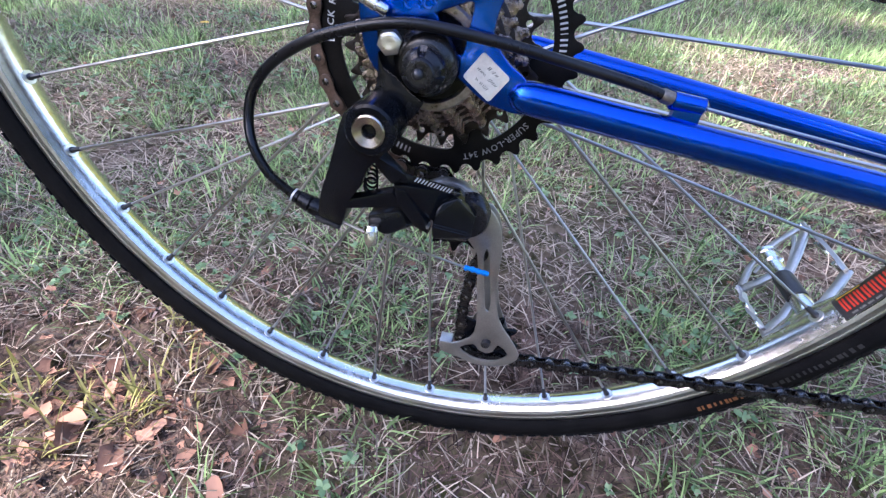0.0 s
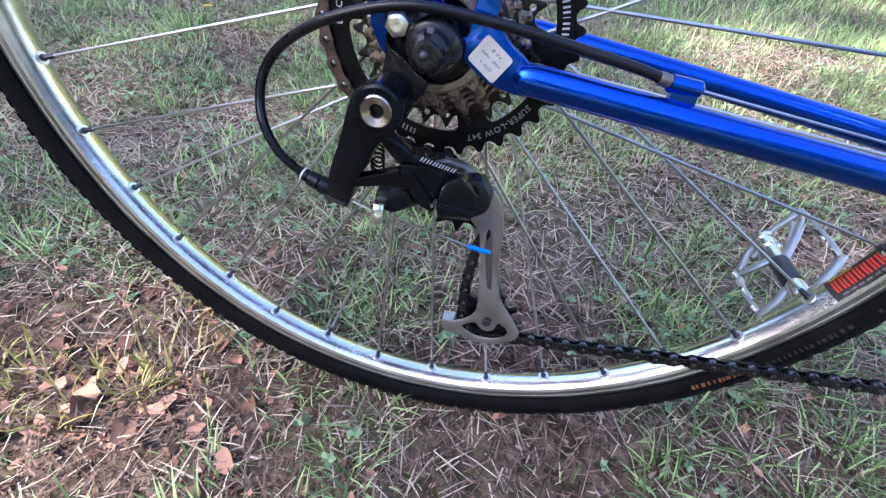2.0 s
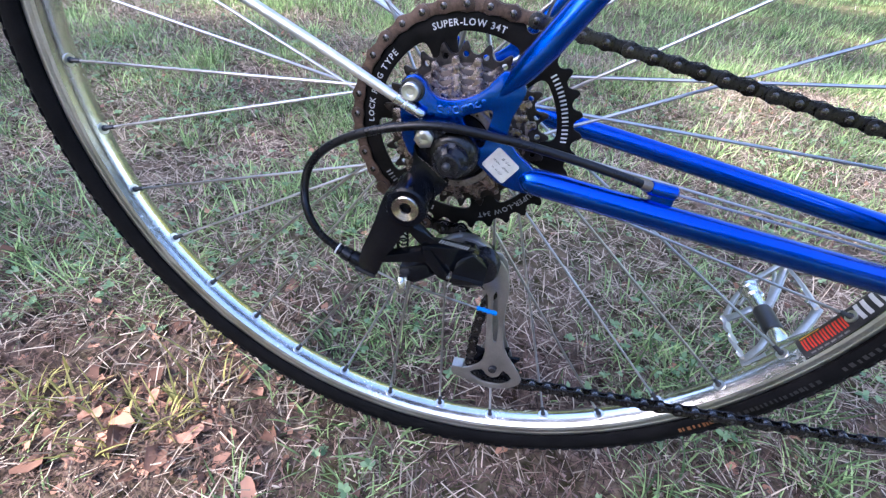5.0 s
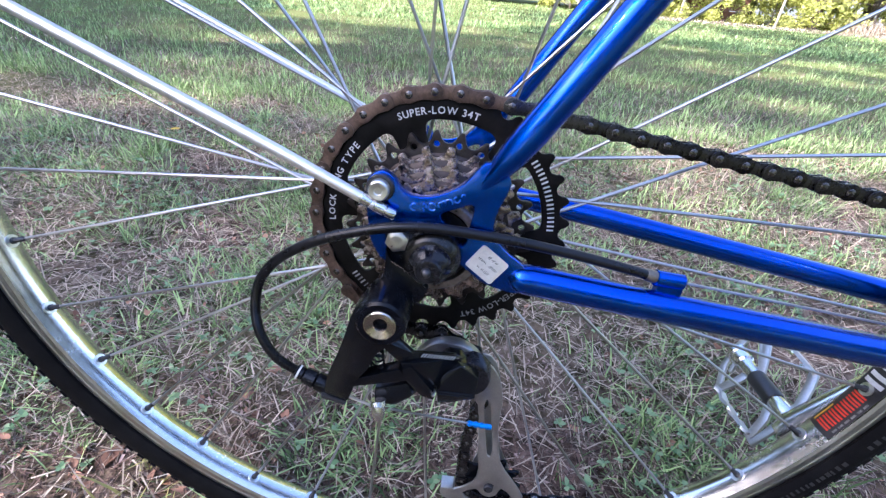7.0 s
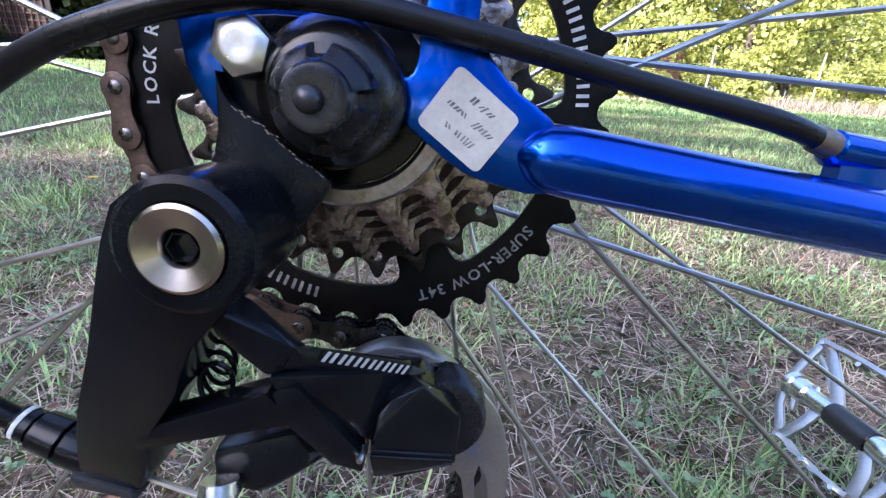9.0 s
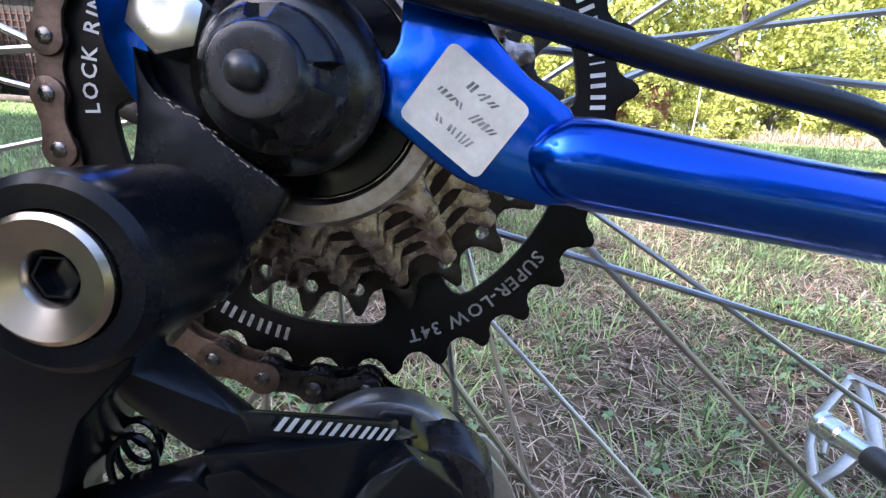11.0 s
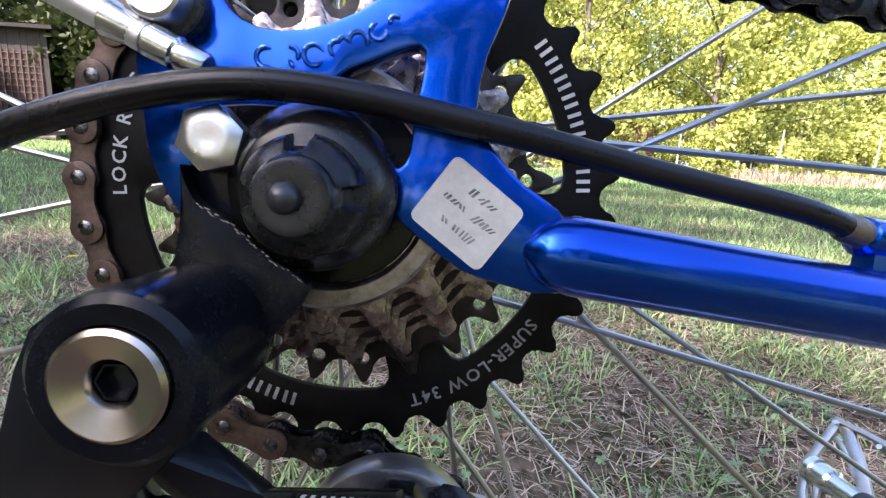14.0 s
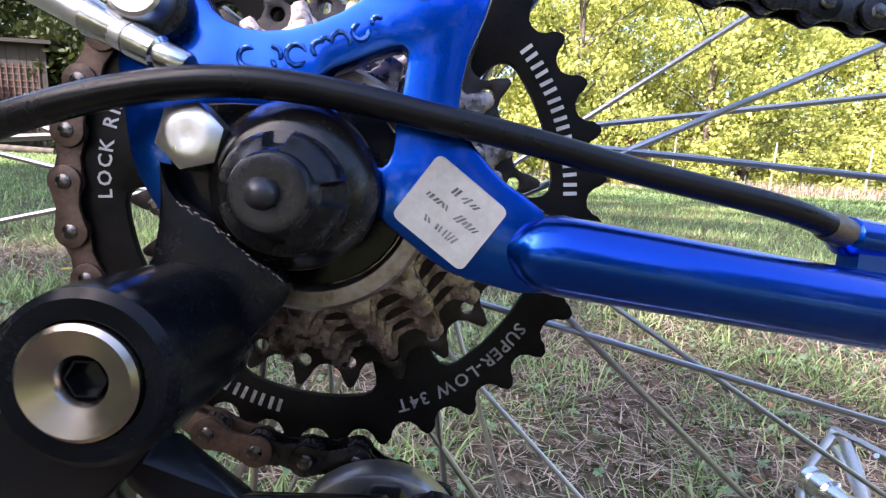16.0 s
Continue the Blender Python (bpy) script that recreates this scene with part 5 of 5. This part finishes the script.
ash = make_tree("tree", 8.0, 2.6, 8600, 0.16, FOLIAGE, 8, "tall leafy green tree at the edge of the lawn")
bush = make_tree("bush", 2.4, 1.4, 3000, 0.13, FOLIAGE, 21, "low leafy green bush at the edge of the lawn", 0.05, 18)
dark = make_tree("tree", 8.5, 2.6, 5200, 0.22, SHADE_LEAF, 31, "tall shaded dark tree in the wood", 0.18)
rt = random.Random(77)


def put_tree(src, x, y, s, used):
    m = Matrix.Translation((x, y, ground_height(x, y) - 0.05)) @ Matrix.Rotation(rt.uniform(0, 6.28), 4, "Z")
    if src not in used:
        src.matrix_basis, ob = m, src
        used.add(src)
    else:
        ob = copy_thing(src, m)
    ob.scale = (s, s, s * rt.uniform(0.9, 1.1))


used = set()
for i, x in enumerate(np.arange(-4.0, 21.0, 1.9)):
    put_tree((oak, ash)[i % 2], x + rt.uniform(-0.6, 0.6), 17.0 + rt.uniform(-1.2, 1.5), rt.uniform(0.85, 1.15), used)
for i, x in enumerate(np.arange(-6.0, 30.0, 3.0)):
    put_tree((ash, oak)[i % 2], x + rt.uniform(-0.8, 0.8), 23.0 + rt.uniform(-1.5, 1.5), rt.uniform(1.1, 1.45), used)
for i, x in enumerate(np.arange(2.0, 20.0, 1.5)):
    if not 5.0 < x < 8.5:
        put_tree(bush, x + rt.uniform(-0.5, 0.5), 15.6 + rt.uniform(-0.7, 0.7), rt.uniform(0.6, 1.05), used)
for x, y, k in ((5.5, 15.0, 0.62), (6.5, 14.9, 0.42), (8.0, 15.1, 0.55)):
    put_tree(bush, x, y, k, used)
for i, x in enumerate(np.arange(-30.0, -5.0, 2.3)):
    put_tree(dark, x + rt.uniform(-0.6, 0.6), 17.0 + rt.uniform(-1.5, 2.5), rt.uniform(0.9, 1.3), used)
    put_tree(dark, x + rt.uniform(-0.6, 0.6) + 1.0, 21.5 + rt.uniform(-1.5, 1.5), rt.uniform(1.0, 1.4), used)

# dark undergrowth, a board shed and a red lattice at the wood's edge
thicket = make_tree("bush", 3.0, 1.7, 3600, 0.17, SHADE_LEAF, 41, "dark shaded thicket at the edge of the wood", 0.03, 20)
for i, x in enumerate(np.arange(-27.0, -5.5, 1.7)):
    put_tree(thicket, x + rt.uniform(-0.4, 0.4), 15.4 + rt.uniform(-0.5, 0.8), rt.uniform(0.8, 1.25), used)
for x in (-16.4, -15.2, -14.1):
    put_tree(thicket, x, 13.0 + rt.uniform(-0.2, 0.2), rt.uniform(0.85, 1.05), used)
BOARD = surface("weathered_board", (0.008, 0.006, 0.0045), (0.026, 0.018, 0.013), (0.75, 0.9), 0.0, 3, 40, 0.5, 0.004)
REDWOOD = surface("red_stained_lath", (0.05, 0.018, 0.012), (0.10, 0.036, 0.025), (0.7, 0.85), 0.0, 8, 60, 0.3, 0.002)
HUT_BOARD = surface("faded_red_board", (0.10, 0.042, 0.024), (0.24, 0.11, 0.065), (0.7, 0.85), 0.0, 8, 60, 0.3, 0.002)
POST = surface("pale_post", (0.22, 0.19, 0.14), (0.36, 0.32, 0.25), (0.7, 0.9), 0.0, 8, 60, 0.3, 0.002)
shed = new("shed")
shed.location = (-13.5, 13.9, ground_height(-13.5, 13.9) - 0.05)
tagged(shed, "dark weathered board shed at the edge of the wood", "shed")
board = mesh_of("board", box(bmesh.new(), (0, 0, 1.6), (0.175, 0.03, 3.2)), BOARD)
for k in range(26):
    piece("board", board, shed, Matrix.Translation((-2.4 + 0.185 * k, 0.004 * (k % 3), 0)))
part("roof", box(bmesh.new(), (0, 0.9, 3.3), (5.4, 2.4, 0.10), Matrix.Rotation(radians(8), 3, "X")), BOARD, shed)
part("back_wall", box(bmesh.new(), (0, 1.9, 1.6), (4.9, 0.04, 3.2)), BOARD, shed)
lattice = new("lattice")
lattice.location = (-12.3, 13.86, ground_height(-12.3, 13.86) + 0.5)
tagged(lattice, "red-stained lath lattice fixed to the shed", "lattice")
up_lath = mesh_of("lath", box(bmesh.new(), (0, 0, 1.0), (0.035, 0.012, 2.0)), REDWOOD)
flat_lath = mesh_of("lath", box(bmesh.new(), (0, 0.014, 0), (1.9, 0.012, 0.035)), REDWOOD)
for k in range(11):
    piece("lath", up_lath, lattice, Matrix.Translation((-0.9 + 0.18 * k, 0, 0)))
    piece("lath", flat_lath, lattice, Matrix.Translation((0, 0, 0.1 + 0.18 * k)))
log = new("log", mesh_of("log", tube([(-3.2, 0, 0.09), (-1.5, 0.05, 0.10), (0.4, 0.0, 0.10), (2.0, 0.1, 0.08)], [0.10, 0.11, 0.11, 0.09], 12), BARK))
log.location = (-12.2, 12.6, ground_height(-12.2, 12.6))
tagged(log, "grey-brown fallen log lying on the lawn", "log")

# wire fence with pale posts, a red shed far behind, tall dry grass
fence = new("fence")
fence.location = (0, 14.4, 0)
tagged(fence, "wire fence with thin pale wooden posts", "fence")
FENCE_X = (2.4, 5.2, 7.8, 11.1, 14.3, 17.6)
for x in FENCE_X:
    z0 = ground_height(x, 14.4)
    part("post", tube([(x, 0, z0 - 0.1), (x + 0.02, 0, z0 + 0.8), (x + 0.01, 0, z0 + 1.65)], [0.035, 0.032, 0.028], 8), POST, fence)
for h in (0.35, 0.75, 1.15, 1.5):
    part("wire", tube([(x, 0.04, ground_height(x, 14.4) + h) for x in FENCE_X], 0.004, 5), BARK, fence)
hut = new("far_shed")
hut.location = (6.65, 15.9, ground_height(6.65, 15.9) - 0.05)
tagged(hut, "low red-brown board shed behind the fence", "shed")
hut_board = mesh_of("board", box(bmesh.new(), (0, 0, 0.09), (2.0, 0.03, 0.165)), HUT_BOARD)
for k in range(10):
    piece("board", hut_board, hut, Matrix.Translation((0.02 * (k % 3), 0.006 * (k % 2), 0.18 * k)))
part("roof", box(bmesh.new(), (0, 0.6, 1.85), (2.3, 1.5, 0.06), Matrix.Rotation(radians(7), 3, "X")), BOARD, hut)
part("back_wall", box(bmesh.new(), (0, 1.2, 0.9), (2.0, 0.04, 1.8)), HUT_BOARD, hut)
tall = np.stack([rg.uniform(9.8, 17.0, 700), rg.uniform(13.3, 15.0, 700)], 1)
grow_tufts("tall_dry_grass", tall, 9, 0.08, 0.42, 0.014, 1.25, DRY, "tall dry grass along the fence", "grass", 3)
pale = np.stack([rg.uniform(3.5, 12.0, 1500), rg.uniform(12.6, 14.6, 1500)], 1)
grow_tufts("dry_verge", pale, 9, 0.10, 0.12, 0.016, 0.5, DRY, "short sun-bleached dry grass in front of the fence", "grass", 2)

# unseen wood added behind the camera to darken what the bicycle's near side faces
for i in range(22):
    a = radians(100 + 165 * i / 21)
    d = 8.5 + rt.uniform(-1.0, 2.0)
    put_tree(dark, d * math.sin(a + 0.05) * 1.15, d * math.cos(a), rt.uniform(0.48, 0.58), used)

# further unseen trees added along the left
for i in range(9):
    put_tree(dark, -7.6 + rt.uniform(-0.6, 0.6), -6.0 + 1.05 * i, rt.uniform(0.55, 0.66), used)
    put_tree(thicket, -7.0 + rt.uniform(-0.4, 0.4), -6.0 + 1.05 * i, rt.uniform(0.9, 1.2), used)

# unseen tall tree added sunward; thinning boughs shade the bicycle and dapple the lawn
shade = new("shade_tree")
REACH = 21.0
shade.location = (TO_SUN.x * REACH + 1.5, TO_SUN.y * REACH - 1.2, -0.1)
tagged(shade, "unseen broad leafy tree added to shade the bicycle", "tree")
trunk = tube(smooth_path([(0, 0, -0.2), (0.2, 0.1, 5.0), (0.1, 0.3, 10.0), (0.4, 0.3, 14.5)], 4), [0.30 * (1 - 0.06 * k) for k in range(13)], 10)
rs = random.Random(4)
clumps = []
while len(clumps) < 600:
    gx, gy = rs.uniform(-2.6, 3.2), rs.uniform(-1.6, 4.2)
    thick = float(np.interp(gy, [-1.6, -1.0, 0.0, 0.2, 0.42, 0.7, 1.1, 1.9, 4.2], [0.6, 1.0, 1.0, 0.62, 0.22, 0.14, 0.15, 0.30, 0.28]))
    if gy > 0.9:
        thick *= 1.0 + 1.6 * noise.noise((gx * 1.4, gy * 1.4, 2.0))
    rad = rs.uniform(0.15, 0.30)
    # no clumps where the sun must reach the lit patch of ground
    if rs.uniform(0, 1) > thick or math.hypot((gx + 0.29) * 0.95, gy + 0.19) < rad + 0.145:
        continue
    q = Vector((gx, gy, 0.0)) + TO_SUN * (REACH + rs.uniform(-1.5, 1.5))
    clumps.append((q.x - shade.location.x, q.y - shade.location.y, q.z - shade.location.z, rad))
    if len(clumps) % 5 == 0 and (gy < -0.6 or gx < -1.2):
        e = Vector(clumps[-1][:3])
        tube([(0.1, 0.3, 10.0), e * 0.5 + Vector((0.05, 0.15, 5.3)), e], [0.08, 0.045, 0.012], 6, trunk)
part("trunk", trunk, BARK, shade, "grey-brown bark")
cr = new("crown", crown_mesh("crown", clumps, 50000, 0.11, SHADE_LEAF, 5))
cr.parent = shade

# second tall tree beyond it, unseen, added to streak the far lawn with shadow
streak_tree = new("shade_tree")
streak_tree.location = (-6.6, -1.6, -0.1)
tagged(streak_tree, "unseen broad leafy tree added to streak the lawn with shade", "tree")
trunk = tube(smooth_path([(0, 0, -0.2), (0.1, 0.2, 5.0), (0.3, 0.1, 10.0), (0.2, 0.3, 15.0)], 4), [0.32 * (1 - 0.06 * k) for k in range(13)], 10)
clumps = []
while len(clumps) < 330:
    gx, gy = rs.uniform(0.5, 15.0), rs.uniform(4.2, 12.0)
    if noise.noise((gx * 0.22, gy * 0.85, 6.0)) + rs.uniform(-0.25, 0.25) < -0.02:
        continue
    q = Vector((gx, gy, 0.0)) + TO_SUN * (REACH + rs.uniform(-1.5, 1.5))
    e = q - streak_tree.location
    clumps.append((e.x, e.y, e.z, rs.uniform(0.25, 0.50)))
    if len(clumps) % 26 == 0:
        tube([(0.3, 0.1, 10.0), e * 0.5 + Vector((0.1, 0.1, 5.2)), e], [0.08, 0.045, 0.012], 6, trunk)
part("trunk", trunk, BARK, streak_tree, "grey-brown bark")
cr = new("crown", crown_mesh("crown", clumps, 27000, 0.17, SHADE_LEAF, 6))
cr.parent = streak_tree
